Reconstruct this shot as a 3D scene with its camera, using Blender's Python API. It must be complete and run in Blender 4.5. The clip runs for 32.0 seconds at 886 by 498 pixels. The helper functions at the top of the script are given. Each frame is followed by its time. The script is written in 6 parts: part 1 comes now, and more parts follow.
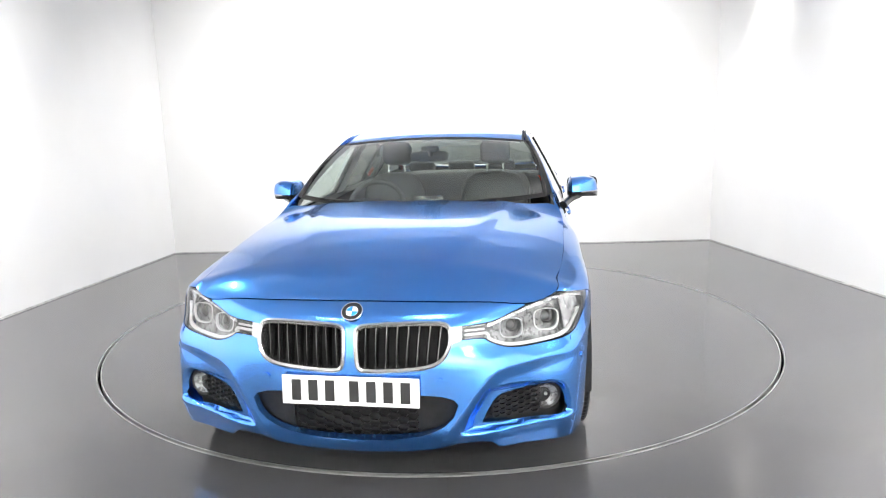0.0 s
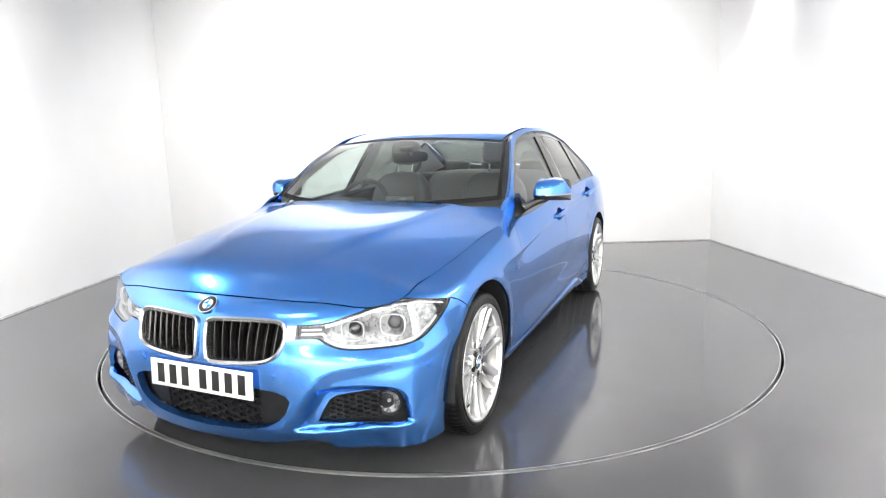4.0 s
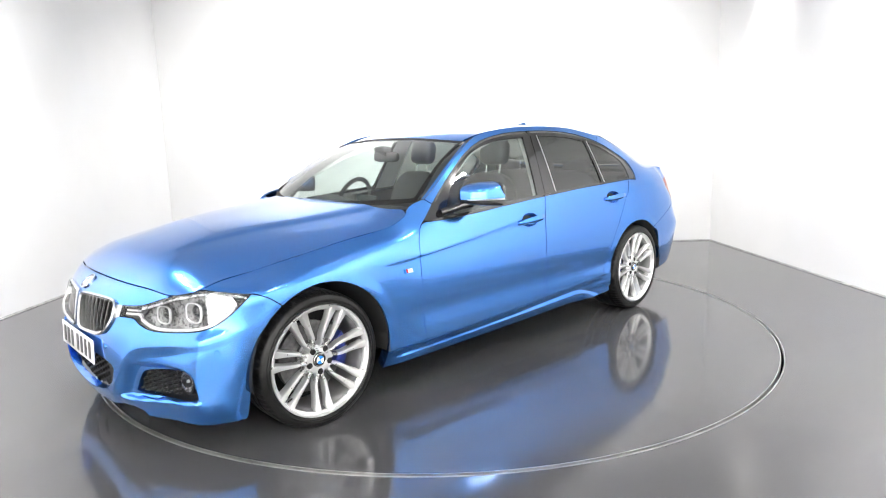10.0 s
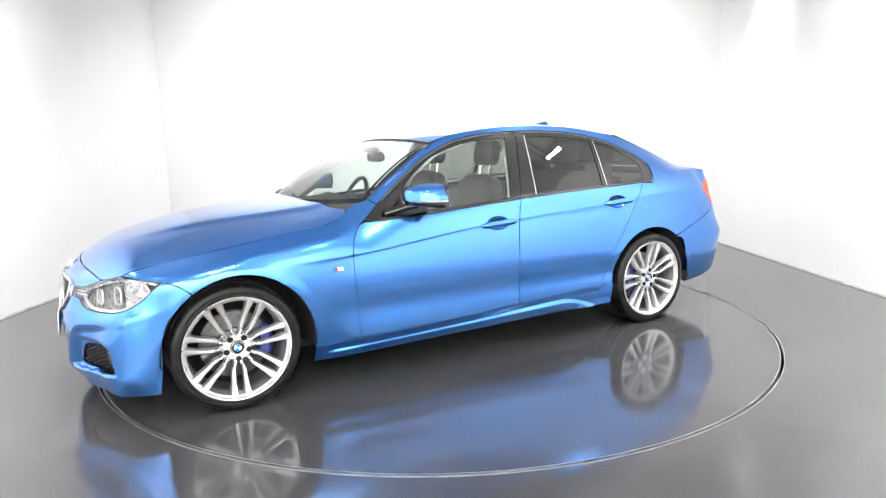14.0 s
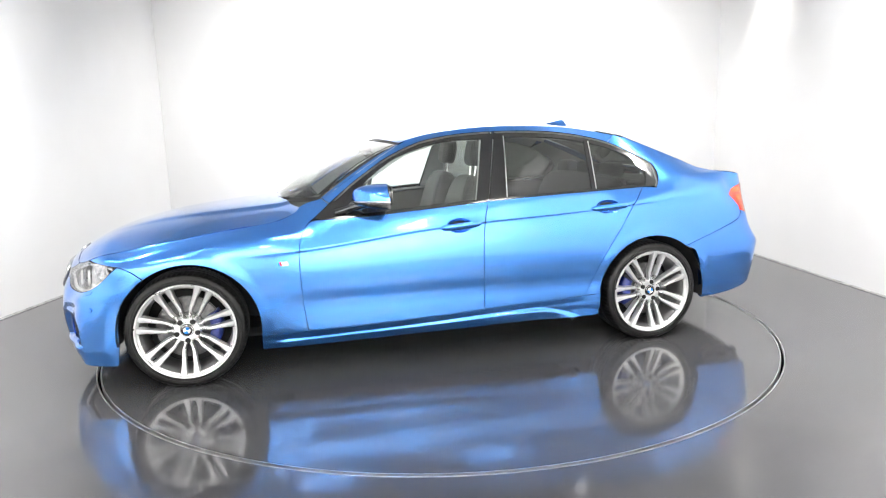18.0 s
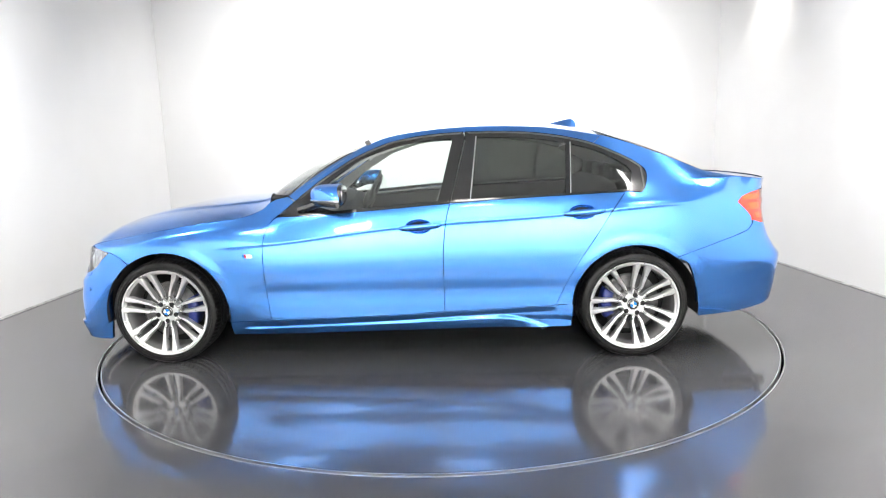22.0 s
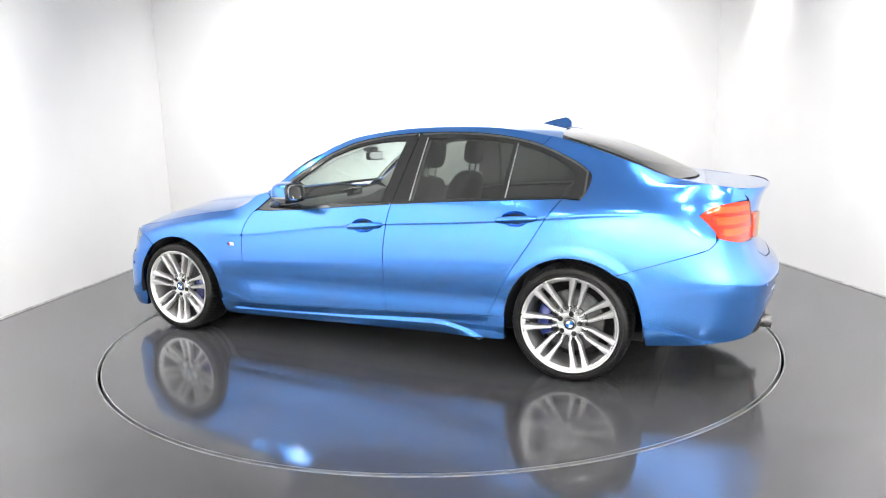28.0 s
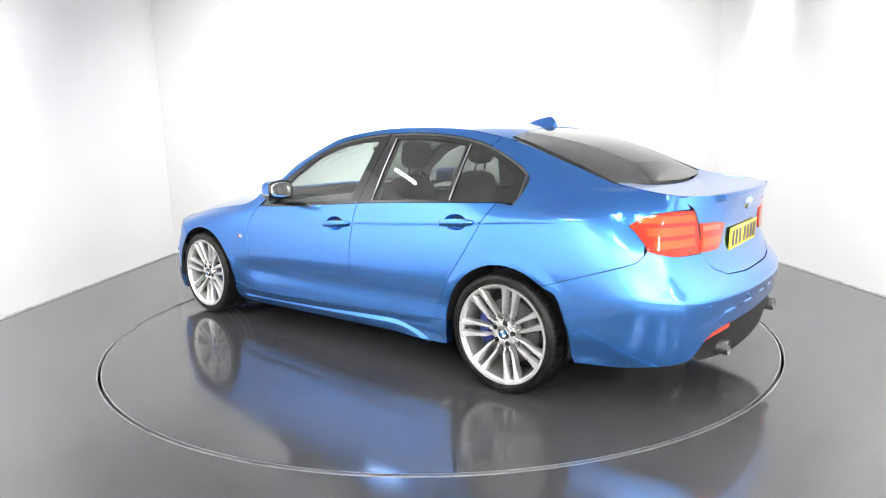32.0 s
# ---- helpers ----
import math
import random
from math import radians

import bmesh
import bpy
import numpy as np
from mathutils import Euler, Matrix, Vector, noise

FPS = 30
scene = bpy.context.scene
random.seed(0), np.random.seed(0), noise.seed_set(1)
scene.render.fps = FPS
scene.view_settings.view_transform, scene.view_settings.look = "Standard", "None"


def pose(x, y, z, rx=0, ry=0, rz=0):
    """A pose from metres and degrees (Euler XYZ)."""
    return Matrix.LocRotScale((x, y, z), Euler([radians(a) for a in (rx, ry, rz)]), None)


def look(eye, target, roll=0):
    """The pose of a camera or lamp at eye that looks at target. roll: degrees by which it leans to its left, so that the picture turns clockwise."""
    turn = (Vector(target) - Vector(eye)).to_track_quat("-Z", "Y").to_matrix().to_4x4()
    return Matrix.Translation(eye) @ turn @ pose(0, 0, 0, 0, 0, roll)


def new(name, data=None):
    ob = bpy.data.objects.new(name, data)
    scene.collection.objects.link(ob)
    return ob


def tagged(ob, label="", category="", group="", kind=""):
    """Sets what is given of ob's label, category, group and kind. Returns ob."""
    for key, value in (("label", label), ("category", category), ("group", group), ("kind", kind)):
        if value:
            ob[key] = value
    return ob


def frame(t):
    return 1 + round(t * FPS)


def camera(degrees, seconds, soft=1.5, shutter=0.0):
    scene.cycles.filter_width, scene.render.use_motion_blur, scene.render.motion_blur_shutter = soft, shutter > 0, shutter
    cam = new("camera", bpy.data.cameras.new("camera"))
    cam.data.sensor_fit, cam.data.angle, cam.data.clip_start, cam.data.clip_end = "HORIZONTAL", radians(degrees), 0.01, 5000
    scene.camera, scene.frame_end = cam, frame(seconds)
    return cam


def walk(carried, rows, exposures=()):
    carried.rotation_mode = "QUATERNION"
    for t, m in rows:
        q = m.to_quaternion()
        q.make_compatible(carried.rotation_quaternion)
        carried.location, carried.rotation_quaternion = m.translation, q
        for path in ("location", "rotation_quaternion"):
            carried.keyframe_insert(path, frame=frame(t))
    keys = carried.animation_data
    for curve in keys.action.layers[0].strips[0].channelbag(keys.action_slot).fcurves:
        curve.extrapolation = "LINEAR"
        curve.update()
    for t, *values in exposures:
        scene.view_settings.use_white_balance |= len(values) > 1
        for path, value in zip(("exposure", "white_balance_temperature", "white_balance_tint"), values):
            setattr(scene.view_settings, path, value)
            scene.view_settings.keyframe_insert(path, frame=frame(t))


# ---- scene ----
from mathutils.geometry import delaunay_2d_cdt

cam = camera(70.69, 32.0, soft=1.1)


def camera_pose():
    """The standing camera: 4.57 m from the turntable's axis, 1.31 m up, tilted down."""
    yaw, pitch, roll = radians(0.37), radians(9.79), radians(-1.39)
    fwd = Vector((math.sin(yaw) * math.cos(pitch), math.cos(yaw) * math.cos(pitch), -math.sin(pitch)))
    right = Vector((math.cos(yaw), -math.sin(yaw), 0))
    up = right.cross(fwd)
    r = right * math.cos(roll) + up * math.sin(roll)
    u = up * math.cos(roll) - right * math.sin(roll)
    m = Matrix((r, u, -fwd)).transposed().to_4x4()
    m.translation = (0, -4.565, 1.307)
    return m


walk(cam, [(0.0, camera_pose()), (32.0, camera_pose())],
     exposures=[(0.0, 0.32), (12.0, 0.39), (20.0, 0.21), (25.0, 0.18), (32.0, 0.32)])

# ---- world and lights ----
world = bpy.data.worlds.new("studio")
world.use_nodes = True
world.node_tree.nodes["Background"].inputs["Color"].default_value = (0.8, 0.85, 0.9, 1)
world.node_tree.nodes["Background"].inputs["Strength"].default_value = 0.05
scene.world = world

ROOM_F, ROOM_H = -7.5, 3.12


def area(name, loc, target, sx, sy, watts, color=(1, 1, 1), spread=180):
    d = bpy.data.lights.new(name, "AREA")
    d.shape, d.size, d.size_y, d.energy, d.color = "RECTANGLE", sx, sy, watts, color
    d.spread = radians(spread)
    ob = new(name, d)
    ob.matrix_world = look(loc, target)
    return ob


area("back_wall_light", (0.05, 1.5, ROOM_H - 0.08), (0.05, 2.25, ROOM_H - 0.95), 3.5, 0.45, 225, (1.0, 0.985, 0.96), 150)
# added fill lamps, out of view: they whiten the wall the car's flank mirrors
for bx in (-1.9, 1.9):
    area("front_wall_fill", (bx, ROOM_F + 1.5, ROOM_H - 0.08), (bx * 1.05, ROOM_F + 0.2, ROOM_H - 1.5), 3.2, 0.5, 520, (1.0, 0.985, 0.96), 130)
# more unseen lamps, added to brighten the side walls and their reflections in the paint
for bx, watts, spread in ((1.7, 245, 140), (-1.7, 200, 115)):
    for by in (-4.75, -3.4, -2.05, -0.7):
        area("side_wall_fill", (bx, by, ROOM_H - 0.06), (bx * 2.2, by - 0.2, 1.1), 0.75, 0.16, watts / 4, (1.0, 0.985, 0.96), spread)
for bx in (-2.95, 2.9):
    area("ceiling_downlight", (bx, -0.62, ROOM_H - 0.06), (bx * 0.6, -0.62, 0.0), 0.40, 0.06, 8, (1.0, 0.97, 0.92), 120)
spot = bpy.data.lights.new("wall_spot", "SPOT")
spot.energy, spot.spot_size, spot.spot_blend, spot.color = 28, radians(70), 0.9, (1.0, 0.95, 0.86)
spot.shadow_soft_size = 0.05
new("wall_spot", spot).matrix_world = look((2.85, 2.0, 3.0), (3.6, 2.1, 2.45))

# ---- materials ----


def mat(name, color=(0.5, 0.5, 0.5), rough=0.5, metal=0.0, **extra):
    m = bpy.data.materials.new(name)
    m.use_nodes = True
    b = m.node_tree.nodes["Principled BSDF"]
    b.inputs["Base Color"].default_value = (*color, 1)
    b.inputs["Roughness"].default_value = rough
    b.inputs["Metallic"].default_value = metal
    for k, v in extra.items():
        b.inputs[k.replace("_", " ")].default_value = v
    return m


def nodes_of(m):
    t = m.node_tree
    return t, t.nodes["Principled BSDF"]


def noise_node(t, scale, detail=4.0, rough=0.55, space="Object"):
    c = t.nodes.new("ShaderNodeTexCoord")
    n = t.nodes.new("ShaderNodeTexNoise")
    n.inputs["Scale"].default_value, n.inputs["Detail"].default_value, n.inputs["Roughness"].default_value = scale, detail, rough
    t.links.new(c.outputs[space], n.inputs["Vector"])
    return n


def ramp(t, src, stops):
    r = t.nodes.new("ShaderNodeValToRGB")
    e = r.color_ramp.elements
    e[0].position, e[0].color = stops[0][0], (*stops[0][1], 1)
    e[1].position, e[1].color = stops[-1][0], (*stops[-1][1], 1)
    for p, c in stops[1:-1]:
        e.new(p).color = (*c, 1)
    t.links.new(src, r.inputs["Fac"])
    return r


def g3(v):
    return (v, v, v)


def vary(m, scale, lo, hi, rlo=None, rhi=None, bump=0.0, bscale=None):
    """Colour between lo and hi by a noise, roughness between rlo and rhi by another, fine relief by a third."""
    t, b = nodes_of(m)
    n = noise_node(t, scale)
    t.links.new(ramp(t, n.outputs["Fac"], [(0.3, lo), (0.7, hi)]).outputs["Color"], b.inputs["Base Color"])
    if rlo is not None:
        n2 = noise_node(t, scale * 3.7)
        t.links.new(ramp(t, n2.outputs["Fac"], [(0.3, g3(rlo)), (0.7, g3(rhi))]).outputs["Color"], b.inputs["Roughness"])
    if bump:
        n3 = noise_node(t, bscale or scale * 12, 6.0)
        bp = t.nodes.new("ShaderNodeBump")
        bp.inputs["Strength"].default_value, bp.inputs["Distance"].default_value = bump, 0.002
        t.links.new(n3.outputs["Fac"], bp.inputs["Height"])
        t.links.new(bp.outputs["Normal"], b.inputs["Normal"])
    return m


M_PAINT = mat("blue_metallic_paint", (0.048, 0.192, 0.63), 0.19, 0.95, Coat_Weight=1.0, Coat_Roughness=0.012, Coat_IOR=1.5, Specular_Tint=(0.5, 0.7, 1.0, 1.0))


def flakes(m):
    """Fine metal flakes in the colour coat, under a smooth clear coat."""
    t, b = nodes_of(m)
    n = noise_node(t, 900.0, 2.0)
    t.links.new(ramp(t, n.outputs["Fac"], [(0.35, (0.040, 0.195, 0.62)), (0.75, (0.075, 0.30, 0.80))]).outputs["Color"], b.inputs["Base Color"])


flakes(M_PAINT)
M_WALL = vary(mat("white_wall_paint", g3(0.8), 0.6), 0.7, g3(0.57), g3(0.61), 0.5, 0.65, 0.08, 60)
M_CEIL = vary(mat("ceiling_paint", g3(0.4), 0.8), 0.9, (0.56, 0.56, 0.565), (0.61, 0.61, 0.615))
M_FLOOR = vary(mat("grey_resin_floor", g3(0.06), 0.095, IOR=1.64), 320, (0.044, 0.044, 0.047), (0.084, 0.083, 0.086))
M_STEEL = vary(mat("brushed_steel", g3(0.45), 0.35, 0.8), 6, g3(0.38), g3(0.55), 0.3, 0.42)
M_DARKGAP = mat("dark_gap", g3(0.01), 0.9)
M_BLACK = vary(mat("black_plastic", g3(0.012), 0.5, Specular_IOR_Level=0.2), 30, g3(0.008), g3(0.016), 0.42, 0.6)
M_GLOSSBLACK = mat("gloss_black_trim", g3(0.012), 0.12, 0.0, Coat_Weight=0.6, Coat_Roughness=0.05)
M_RUBBER = vary(mat("tyre_rubber", g3(0.007), 0.34, Specular_IOR_Level=0.26), 25, g3(0.005), g3(0.010), 0.28, 0.42, 0.1, 300)
M_ALLOY = vary(mat("silver_alloy", (0.7, 0.7, 0.71), 0.28, 0.8, Coat_Weight=0.4), 4, g3(0.66), g3(0.74), 0.26, 0.32)
# a darker copy of the alloy: the shade inside the rim is in its colour
M_BARREL = vary(mat("shade_toned_alloy", g3(0.3), 0.4, 0.6), 6, g3(0.22), g3(0.32), 0.34, 0.46)
M_CHROME = mat("chrome", g3(0.8), 0.09, 1.0)
M_SURROUND = mat("satin_chrome", g3(0.48), 0.22, 0.92, Coat_Weight=0.4)
M_SATIN = mat("satin_silver", g3(0.5), 0.28, 0.9)
M_TRIMLINE = vary(mat("satin_grey_trim", g3(0.1), 0.35, 0.3), 20, g3(0.06), g3(0.10), 0.3, 0.42)
M_DISC = vary(mat("brake_disc_steel", g3(0.14), 0.4, 0.9), 40, g3(0.09), g3(0.17))
M_CALIPER = mat("blue_caliper_paint", (0.008, 0.02, 0.16), 0.35, 0.1, Coat_Weight=0.5)
M_LEATHER = vary(mat("black_leather", g3(0.035), 0.45), 40, g3(0.028), g3(0.045), 0.38, 0.55, 0.25, 260)
M_DASH = vary(mat("dash_plastic", g3(0.05), 0.6), 60, g3(0.04), g3(0.06), 0.5, 0.7, 0.2, 400)
M_TRIMGREY = vary(mat("grey_headlining", g3(0.35), 0.9), 80, g3(0.42), g3(0.5))
M_WHITEPLATE = mat("white_plate", g3(0.78), 0.25)
M_YELLOWPLATE = mat("yellow_plate", (0.9, 0.68, 0.06), 0.25)
M_INK = mat("black_ink", g3(0.012), 0.4)
M_BADGEBLUE = mat("badge_blue", (0.02, 0.2, 0.6), 0.2)
M_BADGEWHITE = mat("badge_white", g3(0.8), 0.2)
M_RED = mat("red_enamel", (0.55, 0.02, 0.02), 0.25)


def glass(name, tint, rough=0.0, ior=1.45, haze=0.0):
    """A thin pane: clear in the tint, with a mirror gloss that grows at grazing angles and a pale diffuse film that
    stands in for reflected haze.
    """
    m = bpy.data.materials.new(name)
    m.use_nodes = True
    t = m.node_tree
    t.nodes.remove(t.nodes["Principled BSDF"])
    tr, gl, mx, lw = (t.nodes.new("ShaderNode" + k) for k in ("BsdfTransparent", "BsdfGlossy", "MixShader", "LayerWeight"))
    lw.inputs["Blend"].default_value = 0.5
    pw, fr = t.nodes.new("ShaderNodeMath"), t.nodes.new("ShaderNodeMath")
    pw.operation, fr.operation = "POWER", "MULTIPLY_ADD"
    pw.inputs[1].default_value = 3.7
    f0 = ((ior - 1) / (ior + 1)) ** 2 * 1.9
    fr.inputs[1].default_value, fr.inputs[2].default_value = 1 - f0, f0
    t.links.new(lw.outputs["Facing"], pw.inputs[0])
    t.links.new(pw.outputs[0], fr.inputs[0])
    tr.inputs["Color"].default_value = (*tint, 1)
    gl.inputs["Roughness"].default_value = rough
    t.links.new(fr.outputs[0], mx.inputs[0])
    if haze:
        df, m2 = t.nodes.new("ShaderNodeBsdfDiffuse"), t.nodes.new("ShaderNodeMixShader")
        df.inputs["Color"].default_value = (0.7, 0.72, 0.7, 1)
        n = noise_node(t, 3.0)
        t.links.new(ramp(t, n.outputs["Fac"], [(0.3, g3(haze * 0.8)), (0.7, g3(haze * 1.2))]).outputs["Color"], m2.inputs[0])
        t.links.new(tr.outputs[0], m2.inputs[1])
        t.links.new(df.outputs[0], m2.inputs[2])
        tr = m2
    t.links.new(tr.outputs[0], mx.inputs[1])
    t.links.new(gl.outputs[0], mx.inputs[2])
    t.links.new(mx.outputs[0], t.nodes["Material Output"].inputs["Surface"])
    return m


M_GLASS = glass("clear_glass", (0.84, 0.90, 0.87), haze=0.05)
M_SCREEN = glass("windscreen_glass", (0.66, 0.74, 0.70), haze=0.03)
M_TINT = glass("privacy_glass", (0.17, 0.185, 0.17), haze=0.025)
M_LENS = glass("clear_lens", (0.93, 0.94, 0.95), ior=1.34)
M_REDLENS = glass("red_lens", (1.0, 0.46, 0.26))
M_LAMPRED = mat("red_lamp_body", (0.80, 0.040, 0.010), 0.25, 0.0, Coat_Weight=1.0, Coat_Roughness=0.03)
M_LAMPORANGE = mat("orange_lamp_body", (0.95, 0.20, 0.012), 0.25, 0.0, Coat_Weight=1.0, Coat_Roughness=0.03)
M_LAMPPALE = mat("pale_lamp_body", (0.85, 0.35, 0.3), 0.25, 0.0, Coat_Weight=1.0, Coat_Roughness=0.03)
M_LAMPDARK = mat("lamp_dark", g3(0.06), 0.3, 0.5)
M_MIRROR = mat("mirror_silver", g3(0.85), 0.02, 1.0)
M_PROJ = mat("projector_glass", g3(0.03), 0.06, 0.0, Coat_Weight=1.0)
M_HOUSING = vary(mat("lamp_housing", g3(0.18), 0.3, 0.6), 18, g3(0.08), g3(0.30), 0.22, 0.36)
M_FACET = vary(mat("lamp_facets", g3(0.5), 0.22, 0.9), 42, g3(0.12), g3(0.72), 0.12, 0.3)
M_RINGWHITE = mat("lamp_ring_white", g3(0.58), 0.25, Coat_Weight=0.4)


def emitter(name, color, strength):
    m = bpy.data.materials.new(name)
    m.use_nodes = True
    t, b = nodes_of(m)
    b.inputs["Base Color"].default_value = (*color, 1)
    b.inputs["Emission Color"].default_value = (*color, 1)
    b.inputs["Emission Strength"].default_value = strength
    return m


M_TUBE = emitter("lit_tube", (1.0, 0.975, 0.94), 50.0)

# ---- mesh helpers ----


def mesh_object(name, verts, faces, material, parent=None, label="", normals=None, smooth=True):
    me = bpy.data.meshes.new(name)
    me.from_pydata([tuple(v) for v in verts], [], faces)
    me.materials.append(material)
    if smooth:
        me.polygons.foreach_set("use_smooth", [True] * len(me.polygons))
    me.update()
    if normals is not None:
        me.normals_split_custom_set_from_vertices([tuple(n) for n in normals])
    ob = new(name, me)
    if parent:
        ob.parent = parent
    if label:
        ob["label"] = label
    return ob


def part(name, bm, material, parent=None, label="", smooth=True):
    me = bpy.data.meshes.new(name)
    bmesh.ops.recalc_face_normals(bm, faces=bm.faces)
    bm.to_mesh(me)
    bm.free()
    me.materials.append(material)
    if smooth:
        me.polygons.foreach_set("use_smooth", [True] * len(me.polygons))
        me.set_sharp_from_angle(angle=radians(38))
    ob = new(name, me)
    if parent:
        ob.parent = parent
    if label:
        ob["label"] = label
    return ob


def thing(name, label, category, m=None, group=""):
    e = new(name)
    e.empty_display_size = 0.1
    if m is not None:
        e.matrix_basis = m
    return tagged(e, label, category, group)


def box_bm(sx, sy, sz, m=None, bevel=0.0, seg=2):
    bm = bmesh.new()
    bmesh.ops.create_cube(bm, size=1.0)
    bmesh.ops.scale(bm, vec=(sx, sy, sz), verts=bm.verts)
    if bevel:
        bmesh.ops.bevel(bm, geom=bm.edges[:], offset=bevel, segments=seg, affect="EDGES", profile=0.5)
    if m is not None:
        bmesh.ops.transform(bm, matrix=m, verts=bm.verts)
    return bm


def merge(*bms):
    out = bmesh.new()
    for b in bms:
        me = bpy.data.meshes.new("tmp")
        b.to_mesh(me)
        b.free()
        out.from_mesh(me)
        bpy.data.meshes.remove(me)
    return out


def lathe_bm(profile, n=48, axis="Y", arc=2 * math.pi, closed=False):
    """Turn (radius, along) pairs round an axis."""
    bm = bmesh.new()
    full = abs(arc - 2 * math.pi) < 1e-6
    rings = []
    for i in range(n if full else n + 1):
        a = arc * i / n
        c, s = math.cos(a), math.sin(a)
        ring = []
        for r, h in profile:
            p = {"Y": (r * c, h, r * s), "Z": (r * c, r * s, h), "X": (h, r * c, r * s)}[axis]
            ring.append(bm.verts.new(p))
        rings.append(ring)
    k = len(profile)
    for i in range(n):
        a, b = rings[i], rings[(i + 1) % len(rings)]
        for j in range(k if closed else k - 1):
            j2 = (j + 1) % k
            if profile[j][0] < 1e-6 and profile[j2][0] < 1e-6:
                continue
            vs = [a[j], a[j2], b[j2], b[j]]
            try:
                bm.faces.new(vs)
            except ValueError:
                pass
    bmesh.ops.remove_doubles(bm, verts=bm.verts, dist=1e-6)
    return bm


def tube_bm(path, radius, n=8, cap=True):
    """A round bar along a path of points."""
    bm = bmesh.new()
    pts = [Vector(p) for p in path]
    rings = []
    for i, p in enumerate(pts):
        d = (pts[min(i + 1, len(pts) - 1)] - pts[max(i - 1, 0)]).normalized()
        q = d.to_track_quat("Z", "Y")
        r = radius(i / (len(pts) - 1)) if callable(radius) else radius
        rings.append([bm.verts.new(p + q @ Vector((r * math.cos(2 * math.pi * k / n), r * math.sin(2 * math.pi * k / n), 0))) for k in range(n)])
    for a, b in zip(rings, rings[1:]):
        for k in range(n):
            bm.faces.new((a[k], a[(k + 1) % n], b[(k + 1) % n], b[k]))
    if cap:
        bm.faces.new(rings[0])
        bm.faces.new(rings[-1])
    return bm


def smooth_line(pts, n=8):
    """Points along a smooth line through pts (Catmull-Rom)."""
    p = np.array(pts, float)
    q = np.vstack([2 * p[0] - p[1], p, 2 * p[-1] - p[-2]])
    out = []
    for i in range(1, len(q) - 2):
        for k in range(n):
            s = k / n
            out.append(0.5 * (2 * q[i] + (q[i + 1] - q[i - 1]) * s + (2 * q[i - 1] - 5 * q[i] + 4 * q[i + 1] - q[i + 2]) * s * s
                              + (3 * q[i] - q[i - 1] - 3 * q[i + 1] + q[i + 2]) * s ** 3))
    out.append(p[-1])
    return [tuple(v) for v in out]


def arc_pts(cx, cz, r, a0, a1, n=24):
    return [(cx + r * math.cos(radians(a0 + (a1 - a0) * i / n)), cz + r * math.sin(radians(a0 + (a1 - a0) * i / n))) for i in range(n + 1)]


class Spline:
    """A natural cubic spline through (x, y)."""

    def __init__(self, xs, ys):
        o = np.argsort(xs)
        self.x, self.y = np.array(xs, float)[o], np.array(ys, float)[o]
        n, h = len(self.x), np.diff(self.x)
        a, b = np.eye(n), np.zeros(n)
        for i in range(1, n - 1):
            a[i, i - 1:i + 2] = h[i - 1], 2 * (h[i - 1] + h[i]), h[i]
            b[i] = 6 * ((self.y[i + 1] - self.y[i]) / h[i] - (self.y[i] - self.y[i - 1]) / h[i - 1])
        self.m = np.linalg.solve(a, b)

    def __call__(self, v):
        v = np.clip(v, self.x[0], self.x[-1])
        i = np.clip(np.searchsorted(self.x, v) - 1, 0, len(self.x) - 2)
        h = self.x[i + 1] - self.x[i]
        a, b = (self.x[i + 1] - v) / h, (v - self.x[i]) / h
        return a * self.y[i] + b * self.y[i + 1] + ((a ** 3 - a) * self.m[i] + (b ** 3 - b) * self.m[i + 1]) * h * h / 6


def pchip(x, y, v):
    """Shape-keeping cubic through (x, y), at v."""
    h, d = np.diff(x), np.diff(y) / np.diff(x)
    m = np.zeros(len(x))
    m[0], m[-1] = d[0], d[-1]
    for i in range(1, len(x) - 1):
        if d[i - 1] * d[i] > 0:
            w1, w2 = 2 * h[i] + h[i - 1], h[i] + 2 * h[i - 1]
            m[i] = (w1 + w2) / (w1 / d[i - 1] + w2 / d[i])
    i = np.clip(np.searchsorted(x, v) - 1, 0, len(x) - 2)
    s = (v - x[i]) / h[i]
    out = ((1 + 2 * s) * (1 - s) ** 2 * y[i] + s * (1 - s) ** 2 * h[i] * m[i]
           + s * s * (3 - 2 * s) * y[i + 1] + s * s * (s - 1) * h[i] * m[i + 1])
    out = np.where(v < x[0], y[0] + (v - x[0]) * m[0], out)
    return np.where(v > x[-1], y[-1] + (v - x[-1]) * m[-1], out)


